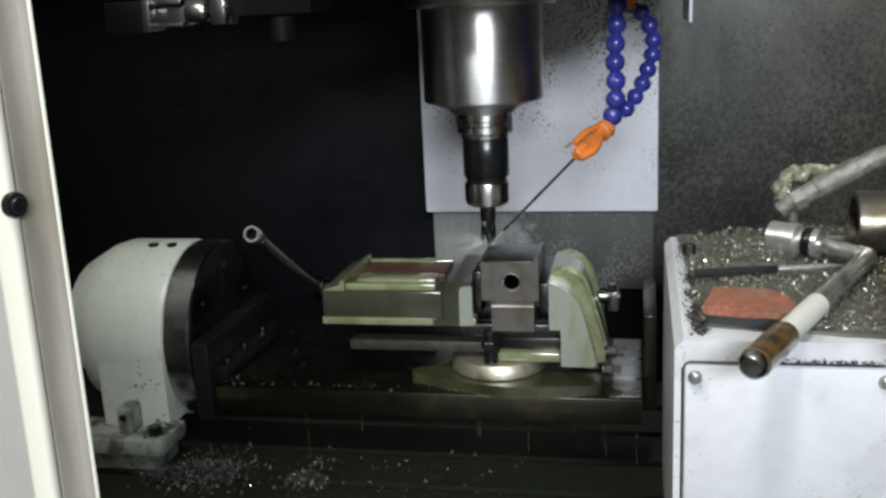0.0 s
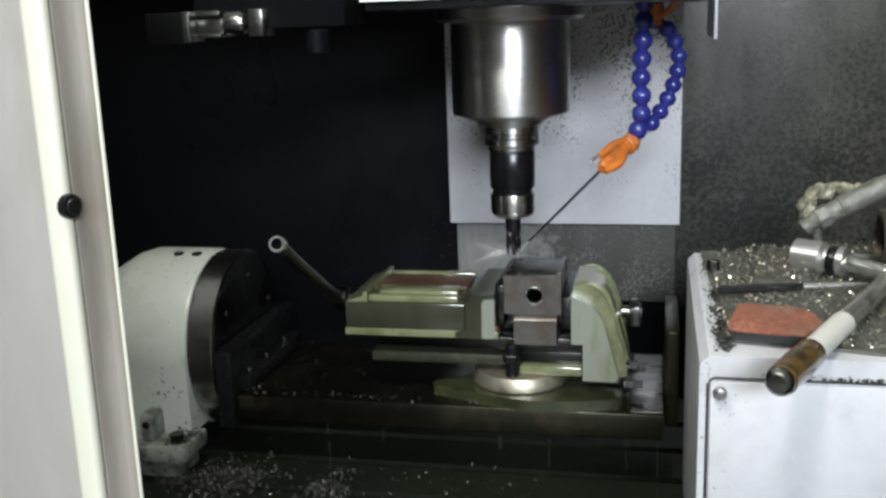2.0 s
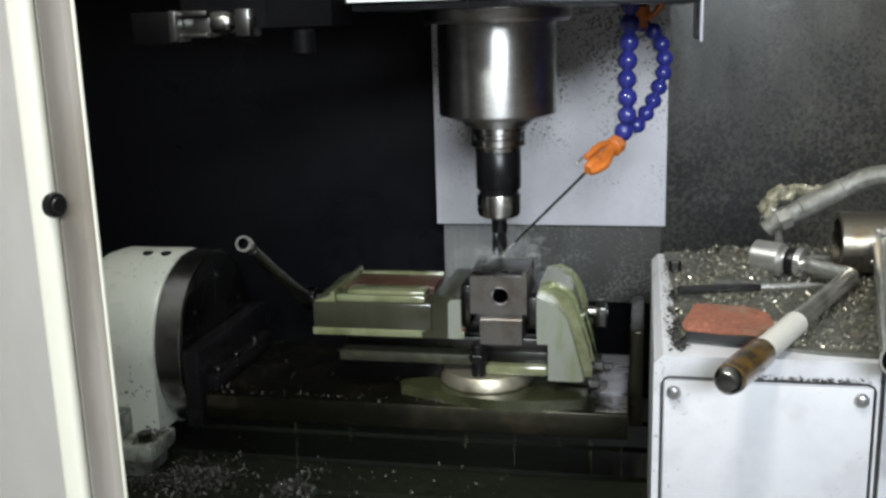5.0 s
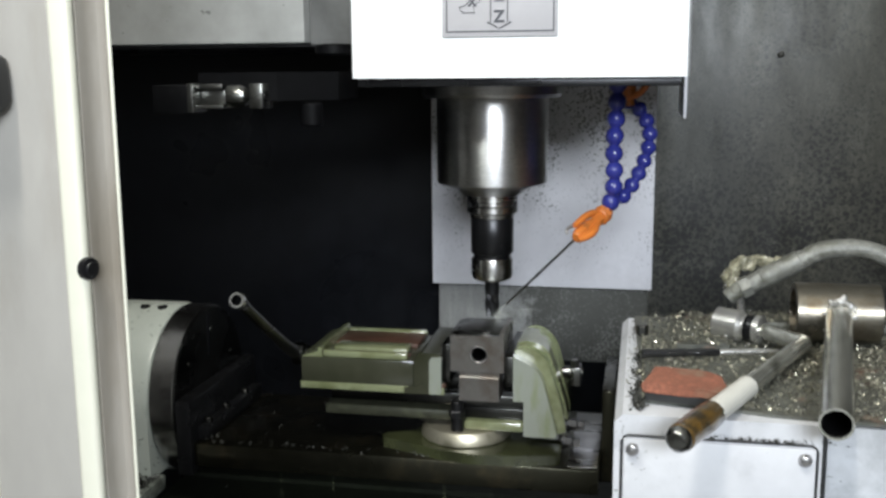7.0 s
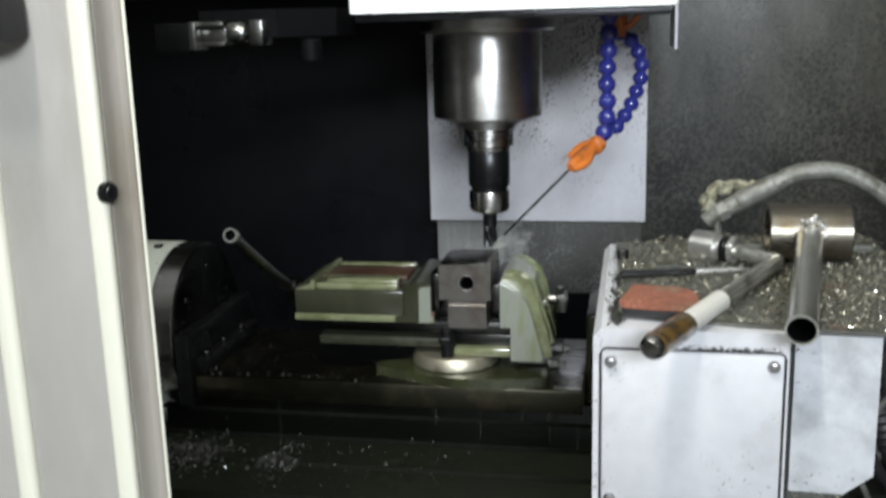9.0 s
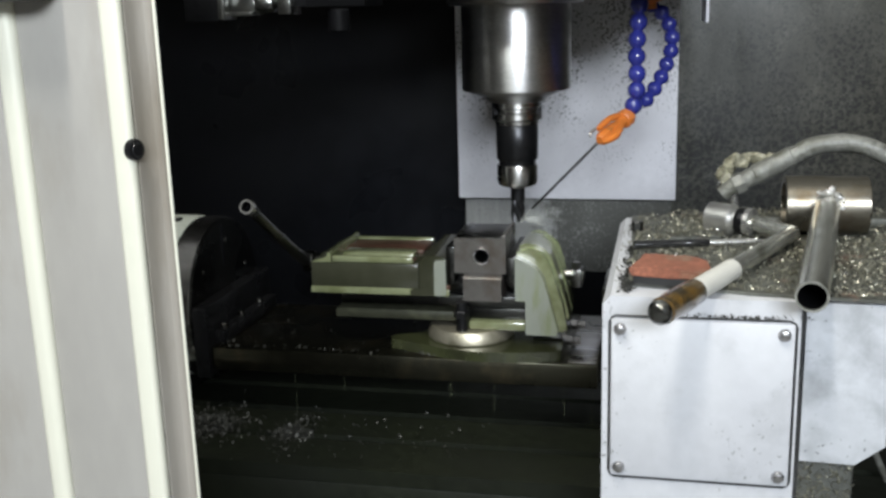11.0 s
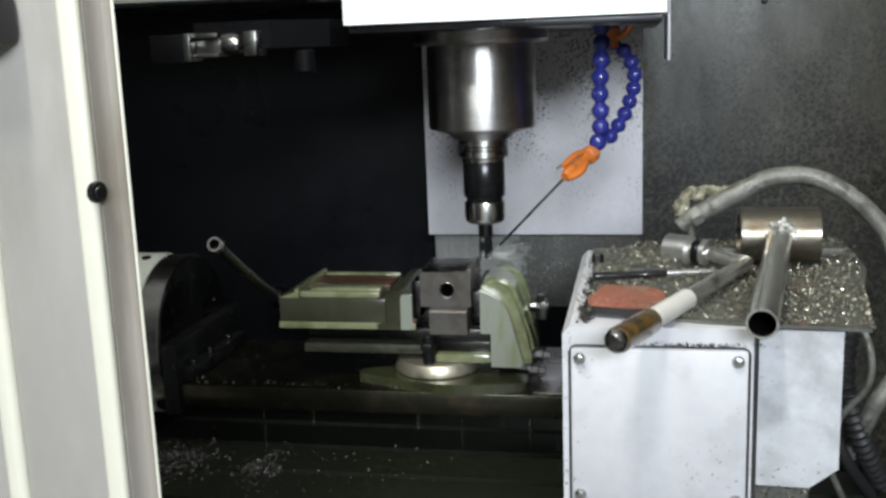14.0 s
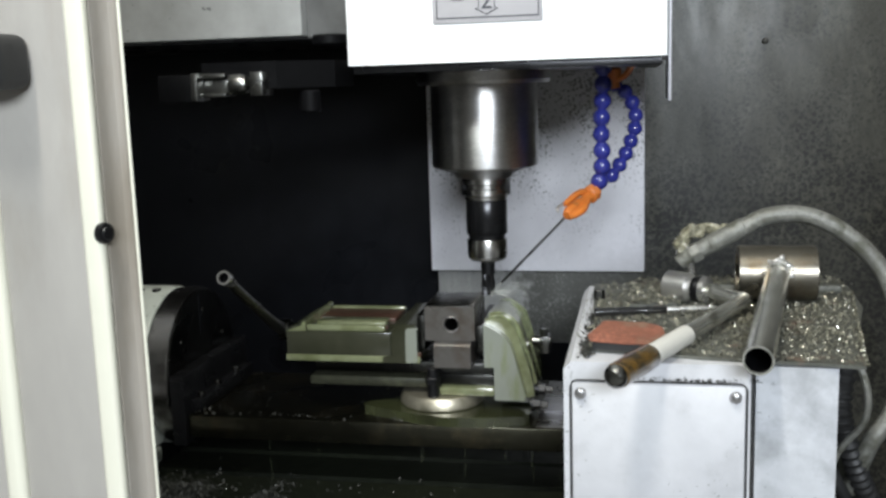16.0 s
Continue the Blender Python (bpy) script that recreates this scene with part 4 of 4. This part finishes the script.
def workpiece():
    w = rides(thing("workpiece", (0.0385, -0.045, -0.006), "sawn steel block with a drilled hole in its side", "workpiece"))
    x0, x1, y0, y1, z0, z1 = 0.0022, 0.0725, -0.0885, 0.004, -0.0058, 0.0425
    c, r, n = (0.0395, 0.0175), 0.0095, 32
    bm = bmesh.new()

    def edge(a):
        dx, dz = math.cos(a), math.sin(a)
        s = min(((x1 - c[0]) if dx > 0 else (x0 - c[0])) / dx if abs(dx) > 1e-9 else 9, ((z1 - c[1]) if dz > 0 else (z0 - c[1])) / dz if abs(dz) > 1e-9 else 9)
        return c[0] + dx * s, c[1] + dz * s

    angles = sorted([2 * math.pi * i / n for i in range(n)] + [math.atan2(z - c[1], x - c[0]) % (2 * math.pi) for x in (x0, x1) for z in (z0, z1)])
    rows = []
    for kind in range(5):
        row = []
        for a in angles:
            if kind == 0:
                e = edge(a)
                row.append(bm.verts.new((e[0], y1, e[1])))
            elif kind == 1:
                e = edge(a)
                row.append(bm.verts.new((e[0], y0, e[1])))
            else:
                rad, y = ((r + 0.0012, y0), (r, y0 + 0.0012), (r, y0 + 0.055))[kind - 2]
                row.append(bm.verts.new((c[0] + rad * math.cos(a), y, c[1] + rad * math.sin(a))))
        rows.append(row)
    m = len(angles)
    for a, b in zip(rows, rows[1:]):
        for i in range(m):
            bm.faces.new((a[i], a[(i + 1) % m], b[(i + 1) % m], b[i]))
    bm.faces.new(rows[0])
    bm.faces.new(rows[-1])
    part("steel_block", bm, RAWSTEEL, w)
    part("hole_chamfer", lathe([(r + 0.0018, 0), (r + 0.0014, -0.0003), (r + 0.0001, 0.0012)], (c[0], y0 - 0.0002, c[1]), (0, 1, 0), 32, closed=False), GROUND, w, "bright chamfer of the drilled hole")
    # near-black lining added for the shade within the hole
    part("hole_bore", lathe([(r - 0.0003, 0.0022), (r - 0.0003, 0.050), (0, 0.050)], (c[0], y0, c[1]), (0, 1, 0), 32, closed=False), MATT, w, "bore of the drilled hole, coloured black for its shade")
    part("end_rim", block((0.0660, -0.0875, 0.0427), (0.0722, 0.003, 0.0462), 0.001), RAWSTEEL, w, "thin raised rim at the right end of the block")
    part("milled_face", block((0.0035, -0.0870, 0.0427), (0.0655, 0.003, 0.0434), 0.0002), DULL, w, "freshly milled wet top face")
    p = rides(thing("parallel", (0.040, -0.05, -0.0435), "worn brownish steel parallel under the workpiece", "support block"))
    part("bar", prism([(-0.0930, -0.0437), (-0.0930, -0.0125), (-0.0915, -0.0108), (-0.0870, -0.0102), (-0.0868, -0.0062), (0.010, -0.0062), (0.010, -0.0437)], "x", 0.0145, 0.0665, 0.0008), RAWSTEEL, p)


workpiece()


# ---------------------------------------------------------------- rotary motor box on the right and what lies on it
def motor_box():
    b = rides(thing("motor_box", (0.355, -0.24, -0.225), "worn white sheet-metal motor box with screwed cover", "machine housing"))
    y0, zt = -0.432, 0.068
    part("main_case", prism([(0.2215, -0.2248), (0.2215, 0.060), (0.2290, 0.068), (0.404, 0.068), (0.404, -0.2248)], "y", y0, -0.06, 0.0035), BOXWHITE, b)
    part("side_case", prism([(0.4090, -0.0915), (0.4090, 0.066), (0.4855, 0.066), (0.4855, -0.072), (0.4590, -0.0925)], "y", y0 + 0.004, -0.06, 0.003), BOXBLUE, b, "smeared bluish grey side case")
    part("base", block((0.4090, y0 + 0.030, -0.2248), (0.4640, -0.07, -0.0930), 0.004), SLAB, b, "chip-crusted dark base under the side case")
    curls("chip_litter", 500, lambda r: (r.uniform(0.410, 0.464), y0 + 0.029 - r.uniform(0, 0.003), r.uniform(-0.2240, -0.0960)), 0.0050, CHIPDARK, b, "wet chips caked on the base", 80)
    part("seam", block((0.4038, y0 + 0.008, -0.2247), (0.4088, -0.07, 0.064), 0), RUBBER, b, "dark joint between the cases")
    cover = part("cover", joined(block((0.2305, y0 - 0.0035, -0.1160), (0.3985, y0 - 0.0004, 0.0465), 0.0012)), BOXWHITE, b, "flat white screwed cover")
    gx0, gx1, gz0, gz1 = 0.2285, 0.4005, -0.1185, 0.0490
    part("gasket", pipe([(gx0 + 0.006, y0 - 0.0008, gz0), (gx0 + 0.002, y0 - 0.0008, gz0 + 0.002), (gx0, y0 - 0.0008, gz0 + 0.006), (gx0, y0 - 0.0008, gz1 - 0.006), (gx0 + 0.002, y0 - 0.0008, gz1 - 0.002), (gx0 + 0.006, y0 - 0.0008, gz1), (gx1 - 0.006, y0 - 0.0008, gz1), (gx1 - 0.002, y0 - 0.0008, gz1 - 0.002), (gx1, y0 - 0.0008, gz1 - 0.006), (gx1, y0 - 0.0008, gz0 + 0.006), (gx1 - 0.002, y0 - 0.0008, gz0 + 0.002), (gx1 - 0.006, y0 - 0.0008, gz0), (gx0 + 0.006, y0 - 0.0008, gz0)], 0.0012, 6, 1), RUBBER, b, "dark gasket line round the cover")
    for x, z in ((0.2385, 0.0365), (0.3895, 0.0365), (0.2385, -0.1070), (0.3895, -0.1065)):
        part("dome_screw", lathe([(0.0062, 0), (0.0060, 0.002), (0.0045, 0.0042), (0.002, 0.005), (0, 0.0051)], (x, y0 - 0.0036, z), (0, -1, 0), 20), GROUND, cover, "dull domed screw")


    curls("chip_litter", 170, lambda r: (r.gauss(0.345, 0.035), y0 - 0.0012 - r.uniform(0, 0.0015), 0.0505 + abs(r.gauss(0, 0.0016))), 0.0032, TABLECHIP, b, "dark grime on the gasket ledge", 77)
    curls("chip_litter", 130, lambda r: (r.uniform(0.234, 0.246), r.uniform(-0.425, -0.08), 0.0688 + r.uniform(0, 0.001)), 0.0035, TABLECHIP, b, "dark chips on the painted rim", 78)
    curls("chip_litter", 420, lambda r: (0.244 + r.gauss(0, 0.0035), r.choice((-0.40, -0.385, -0.36, -0.30, -0.25)) + r.gauss(0, 0.012), 0.0690 + r.uniform(0, 0.0025)), 0.0055, TABLECHIP, b, "dark clumps of chips on the painted rim", 79)


motor_box()


def top_slab():
    s = rides(thing("top_slab", (0.38, -0.25, 0.068), "dark steel cover slab heaped with fine metal chips", "cover plate"))
    out = [(0.2420, -0.395), (0.246, -0.30), (0.2400, -0.175), (0.2360, -0.062), (0.562, -0.055), (0.556, -0.18), (0.528, -0.30), (0.508, -0.437), (0.47, -0.430), (0.36, -0.418), (0.30, -0.402)]
    part("slab", prism(out, "z", 0.0682, 0.0712, 0.0008), SLAB, s)
    part("raised_strip", prism([(0.284, -0.222), (0.341, -0.205), (0.350, -0.070), (0.300, -0.070)], "z", 0.0724, 0.0790, 0.002), SLAB, s)
    part("raised_strip", block((0.353, -0.115, 0.0724), (0.545, -0.070, 0.083), 0.003), SLAB, s)
    part("corner_bolt", rod((0.246, -0.158, 0.0724), (0.246, -0.158, 0.084), 0.007, 6, 0.001), DARKMETAL, s)
    rng0 = random.Random(4)
    dense = [(rng0.uniform(0.24, 0.53), rng0.uniform(-0.40, -0.08), rng0.uniform(0.012, 0.05)) for _ in range(30)]

    def spot(r):
        if r.random() < 0.6:
            x, y, sp = r.choice(dense)
            x, y = r.gauss(x, sp), r.gauss(y, sp)
        else:
            x, y = r.uniform(0.246, 0.56), r.uniform(-0.435, -0.06)
        x, y = min(max(x, 0.247 if r.random() < 0.85 else 0.232), 0.509 + max(0, y + 0.43) * 0.15), min(max(y, -0.394 - 0.15 * max(0, x - 0.25)), -0.060)
        top = 0.0718
        if 0.286 < x < 0.347 and -0.220 < y < -0.07:
            top = 0.0794
        if 0.353 < x < 0.545 and -0.115 < y < -0.07:
            top = 0.0845
        return x, y, top + r.uniform(0, 0.0035)

    curls("chip_litter", 9000, spot, 0.0038, CHIPDARK, s, "fine dull chips", 41)
    curls("bright_litter", 2500, spot, 0.0031, CHIP, s, "fine bright chips", 43)


top_slab()
TOP = 0.0765


def socket_wrench():
    w = rides(thing("socket_wrench", (0.32, -0.35, TOP), "steel socket wrench with brown taped grip end", "wrench"))
    a, way = Vector((0.330, -0.162, 0.0955)), Vector((0.055, -0.032, -0.001)).normalized()
    part("socket", lathe([(0.014, 0), (0.0178, 0.001), (0.0178, 0.030), (0.0140, 0.034), (0.0140, 0.037), (0.010, 0.037)], a, way, 32), CHROME, w, "polished round socket")
    part("drive_ring", lathe([(0.009, 0.0372), (0.0150, 0.0375), (0.0158, 0.041), (0.0150, 0.046), (0.0105, 0.047)], a, way, 32), BLACKOX, w)
    part("bright_ring", lathe([(0.0100, 0.0472), (0.0158, 0.0475), (0.0158, 0.054), (0.0100, 0.0565)], a, way, 32), CHROME, w)
    e = Vector((0.4165, -0.222, 0.0895))
    end = Vector((0.2770, -0.515, 0.0825))
    s = a + way * 0.0535
    part("bent_bar", pipe([s, s.lerp(e, 0.85), e, e.lerp(end, 0.08), e.lerp(end, 0.52)], 0.0092, 18, 6), TUBESTEEL, w)
    d = (end - e).normalized()
    L = (end - e).length
    part("white_sleeve", rod(e + d * L * 0.52, e + d * L * 0.78, 0.0106, 24, 0.001), WHITETAPE, w, "worn white tape sleeve")
    part("brown_grip", lathe([(0.0105, 0), (0.0122, 0.003), (0.0128, L * 0.10), (0.0122, L * 0.215), (0.0110, L * 0.22)], e + d * L * 0.78, d, 28), BROWNGRIP, w, "glossy brown grip")
    part("end_cap", lathe([(0.0110, 0), (0.0114, 0.002), (0.0108, 0.005), (0.0075, 0.0085), (0, 0.0098)], e + d * L, d, 28), DULL, w, "domed dull steel end")


socket_wrench()


def tube_wrench():
    w = rides(thing("tube_wrench", (0.43, -0.3, TOP), "welded T-shaped steel tube handle", "tube tool"))
    c = Vector((0.459, -0.160, 0.1105))
    part("collar", lathe([(0.027, 0), (0.0330, 0.0), (0.0338, 0.001), (0.0338, 0.090), (0.0330, 0.091), (0.027, 0.091), (0.027, 0.0)], c - Vector((0.0455, 0, 0)), (1, 0, 0), 40, closed=False), COLLARSTEEL, w, "thick-walled browned steel collar")
    a, b = Vector((0.458, -0.188, 0.114)), Vector((0.4045, -0.482, 0.0905))
    L = (b - a).length
    tube = part("tube", lathe([(0.0145, 0), (0.0145, L), (0.0124, L), (0.0124, L - 0.003)], a, b - a, 32, closed=False), TUBESTEEL, w, "scratched open steel tube")
    # black lining puts the shade inside the tube into its colour
    part("bore", lathe([(0.0124, L - 0.003), (0.0122, L - 0.004), (0.0122, L - 0.12), (0, L - 0.12)], a, b - a, 32, closed=False), MATT, tube, "bore of the tube, coloured black for the shade inside")
    rng = random.Random(6)
    beads = []
    for k in range(46):
        t = rng.gauss(1.3, 0.9)
        r = 0.0150 + abs(rng.gauss(0, 0.0022))
        p = a + Vector((r * math.cos(t), rng.uniform(-0.006, 0.001), r * math.sin(t)))
        bm = bmesh.new()
        bmesh.ops.create_icosphere(bm, subdivisions=1, radius=rng.uniform(0.0014, 0.0036), matrix=Matrix.Translation(p) @ Matrix.Diagonal((rng.uniform(0.7, 1.5), rng.uniform(0.7, 1.5), rng.uniform(0.7, 1.4), 1)))
        beads.append(bm)
    part("weld_bead", joined(*beads), CHROME, w, "lumpy bright weld")


tube_wrench()


def stone_and_scriber():
    s = rides(thing("abrasive_stone", (0.29, -0.39, TOP), "worn red abrasive stone on the chip-covered slab", "abrasive stone"))
    bm = prism([(0.246, -0.402), (0.257, -0.345), (0.300, -0.345), (0.321, -0.362), (0.322, -0.410), (0.285, -0.412)], "z", 0.0845, 0.0925, 0.002)
    bmesh.ops.subdivide_edges(bm, edges=bm.edges, cuts=2, use_grid_fill=True)
    for v in bm.verts:
        v.co += 0.0030 * noise.noise_vector(v.co * 70) + 0.0012 * noise.noise_vector(v.co * 260)
    part("red_body", bm, STONE, s)
    part("dark_underside", prism([(0.249, -0.400), (0.259, -0.347), (0.300, -0.347), (0.318, -0.362), (0.318, -0.406), (0.287, -0.408)], "z", 0.0758, 0.0843, 0.002), RUBBER, s, "dark underside")
    p = rides(thing("scriber", (0.30, -0.32, TOP), "slim scriber with black grip and bright steel tip", "scriber"))
    a, b = Vector((0.2445, -0.268, 0.0835)), Vector((0.392, -0.2335, 0.0835))
    d = (b - a).normalized()
    L = (b - a).length
    part("grip", lathe([(0.003, 0), (0.0048, 0.002), (0.0048, L * 0.30), (0.0042, L * 0.36), (0.0048, L * 0.40), (0.0044, L * 0.55), (0.0035, L * 0.56)], a, d, 16), GLOSSBLACK, p, "glossy black grip")
    part("steel_shaft", lathe([(0.0034, L * 0.56), (0.0034, L * 0.85), (0.0010, L)], a, d, 14), CHROME, p, "bright steel shaft")


stone_and_scriber()


def cable_hose():
    h = rides(thing("cable_hose", (0.50, -0.06, 0.08), "grey braided cable hose with metal end fitting", "hose"))
    y = -0.10
    part("hose", pipe([(0.425, y, 0.155), (0.455, y, 0.169), (0.497, y, 0.171), (0.537, y, 0.155), (0.578, y, 0.121), (0.600, y - 0.01, 0.085), (0.612, y - 0.03, 0.03), (0.600, y - 0.07, -0.05), (0.57, y - 0.08, -0.10), (0.555, y - 0.05, -0.17)], 0.0110, 18, 10), HOSEGREY, h)
    part("sleeve", rod((0.384, y, 0.132), (0.428, y, 0.1565), 0.0125, 24, 0.002), HOSEGREY, h, "dull grey crimped sleeve")
    part("elbow", pipe([(0.386, y, 0.133), (0.372, y, 0.125), (0.356, y, 0.116), (0.347, y, 0.108)], lambda u: 0.0115 - 0.002 * u, 18, 6), HOSEGREY, h, "metal elbow fitting")
    part("elbow_nut", lathe([(0.0125, 0), (0.0130, 0.001), (0.0130, 0.012), (0.0115, 0.0135)], (0.372, y, 0.125), (-0.7, 0, -0.4), 6), HOSEGREY, h)
    part("fitting_pin", rod((0.360, y, 0.116), (0.364, y, 0.083), 0.005, 12, 0.001), CHROME, h)
    bm = pipe([(0.347, y + 0.004, 0.118), (0.352, y + 0.010, 0.138), (0.368, y + 0.012, 0.150), (0.392, y + 0.010, 0.152), (0.410, y + 0.004, 0.150)], lambda u: 0.0092 - 0.007 * abs(u - 0.3), 14, 14)
    for v in bm.verts:
        v.co += 0.0055 * noise.noise_vector(v.co * 85) + 0.0022 * noise.noise_vector(v.co * 260)
    part("wrapped_tape", bm, TAPEGREY, h, "crumpled dull tape")
    c = rides(thing("loose_cable", (0.54, -0.2, -0.2), "dark oily cable hanging beside the motor box", "cable", "hanging cables"))
    part("cable", pipe([(0.500, -0.10, 0.055), (0.520, -0.16, 0.01), (0.505, -0.20, -0.07), (0.535, -0.20, -0.15), (0.58, -0.15, -0.2235)], 0.0075, 14, 8), RUBBER, c)
    c = rides(thing("corrugated_conduit", (0.57, -0.16, -0.2), "oily corrugated conduit hanging beside the motor box", "cable", "hanging cables"))
    part("conduit", pipe([(0.522, -0.07, 0.060), (0.548, -0.13, 0.020), (0.538, -0.17, -0.06), (0.560, -0.17, -0.14), (0.60, -0.12, -0.2235)], lambda u: 0.0125 + 0.0016 * math.sin(210 * u), 16, 48), RUBBER, c)
    part("end_gland", lathe([(0.0120, 0), (0.0165, 0.001), (0.0165, 0.016), (0.0140, 0.020)], (0.5195, -0.064, 0.064), (0.026, -0.06, -0.04), 8), DULL, c, "dull steel gland nut")
    c = rides(thing("loose_cable", (0.53, -0.24, -0.1), "thin pale cable looped beside the motor box", "cable", "hanging cables"))
    part("cable", pipe([(0.500, -0.12, 0.058), (0.515, -0.20, 0.045), (0.545, -0.24, 0.010), (0.552, -0.24, -0.045), (0.525, -0.22, -0.10), (0.520, -0.20, -0.16), (0.545, -0.18, -0.2240)], 0.0040, 10, 8), HOSEGREY, c)


cable_hose()
for _ob in CARRIED:
    if _ob.name.split(".")[0] in ("socket_wrench", "tube_wrench", "abrasive_stone", "scriber"):
        _ob.location.z -= 0.0032


# ---------------------------------------------------------------- coolant spray at the cutter
def spray():
    s = thing("coolant_spray", (0.0, 0.0, 0.045), "fine pale coolant spray thrown from the cutter", "coolant spray")
    rng = random.Random(17)

    def streak(spread, near, far, length, lift, thick):
        ang = rng.gauss(0, spread)
        w = Vector((math.cos(ang), math.sin(ang), lift)).normalized()
        p = Vector((0, 0, 0.047)) + w * rng.uniform(near, far)
        n = rng.uniform(0.5, 1.0) * length
        sag = Vector((0, 0, -n * n * 9))
        return pipe([p, p + w * n * 0.5 + sag * 0.25, p + w * n + sag], lambda u: thick * (0.35 + 0.65 * math.sin(3.1 * u)), 4, 2)

    part("water_sheet", joined(*[streak(0.22, 0.009, 0.016, rng.uniform(0.015, 0.050), rng.uniform(-0.03, 0.30), 0.00026) for _ in range(26)]), MIST, s, "narrow sheet of thrown coolant")["kind"] = "stuff"
    part("spray", joined(*[streak(1.1, 0.010, 0.055, rng.uniform(0.006, 0.026), abs(rng.gauss(0.10, 0.25)), 0.00014) for _ in range(150)]), MIST, s)["kind"] = "stuff"
    verts, faces = [], []
    for _ in range(2000):
        ang = rng.gauss(0, 1.2)
        r0 = 0.010 + 0.12 * rng.random() ** 1.6
        c = Vector((r0 * math.cos(ang), r0 * math.sin(ang), 0.048 + r0 * rng.uniform(-0.10, 0.42)))
        e, k = rng.uniform(0.00009, 0.00026), len(verts)
        verts += [c + Vector(o) * e for o in ((1, 0, 0), (-1, 0, 0), (0, 1, 0), (0, -1, 0), (0, 0, 1), (0, 0, -1))]
        faces += [(k + i, k + j, k + h) for h in (4, 5) for i, j in ((0, 2), (2, 1), (1, 3), (3, 0))]
    bm = bmesh.new()
    me = bpy.data.meshes.new("tmp")
    me.from_pydata(verts, [], faces)
    bm.from_mesh(me)
    bpy.data.meshes.remove(me)
    part("mist", bm, MIST, s)["kind"] = "stuff"
    return s


def coolant_jet():
    """The thin jet from the pipe's mouth to the foot of the cutter."""
    j = thing("coolant_jet", (0.026, -0.044, 0.072), "thin clear coolant jet from the pipe to the cutter", "coolant jet")
    part("jet", pipe([(0.0262, -0.0440, 0.0722), (0.0190, -0.0340, 0.0640), (0.0095, -0.0185, 0.0520), (0.0070, -0.0120, 0.0470)], lambda u: 0.0014 + 0.0012 * u, 10, 5), MIST, j)


coolant_jet()
SPRAY = spray()


# ---------------------------------------------------------------- what moves
def table_shift(t):
    """How far the machine table has fed by then: back, then to the left, then towards the column."""
    feed, t1, t2 = 0.00821, 1.951, 11.890
    x = -feed * (min(max(t, t1), t2) - t1)
    y = 0.00786 * max(0.0, t - t2) - 0.00886 * min(t, t1)
    return x, y


def motions():
    times = [0, 0.7, 1.4, 1.8, 1.95, 2.1, 2.5, 3.5, 5.0, 6.5, 8.0, 9.5, 11.0, 11.6, 11.8, 11.9, 12.0, 12.3, 13.0, 14.0, 15.0, 16.0]
    for ob in CARRIED:
        x, y, z = ob.location
        walk(ob, [(t, pose(x + table_shift(t)[0], y + table_shift(t)[1], z)) for t in times])
    walk(HOLDER, [(i / 30, pose(0, 0, 0.1, 0, 0, -78.0 * i)) for i in range(481)])
    rng = random.Random(2)
    rows = []
    for i in range(161):
        t = i / 10
        heading = 228 if t < 2 else 228 + min(1.0, (t - 2) / 9.9) * 122
        rows.append((t, pose(0, 0, 0.045, 0, 0, heading + rng.uniform(-14, 14))))
    walk(SPRAY, rows)


motions()
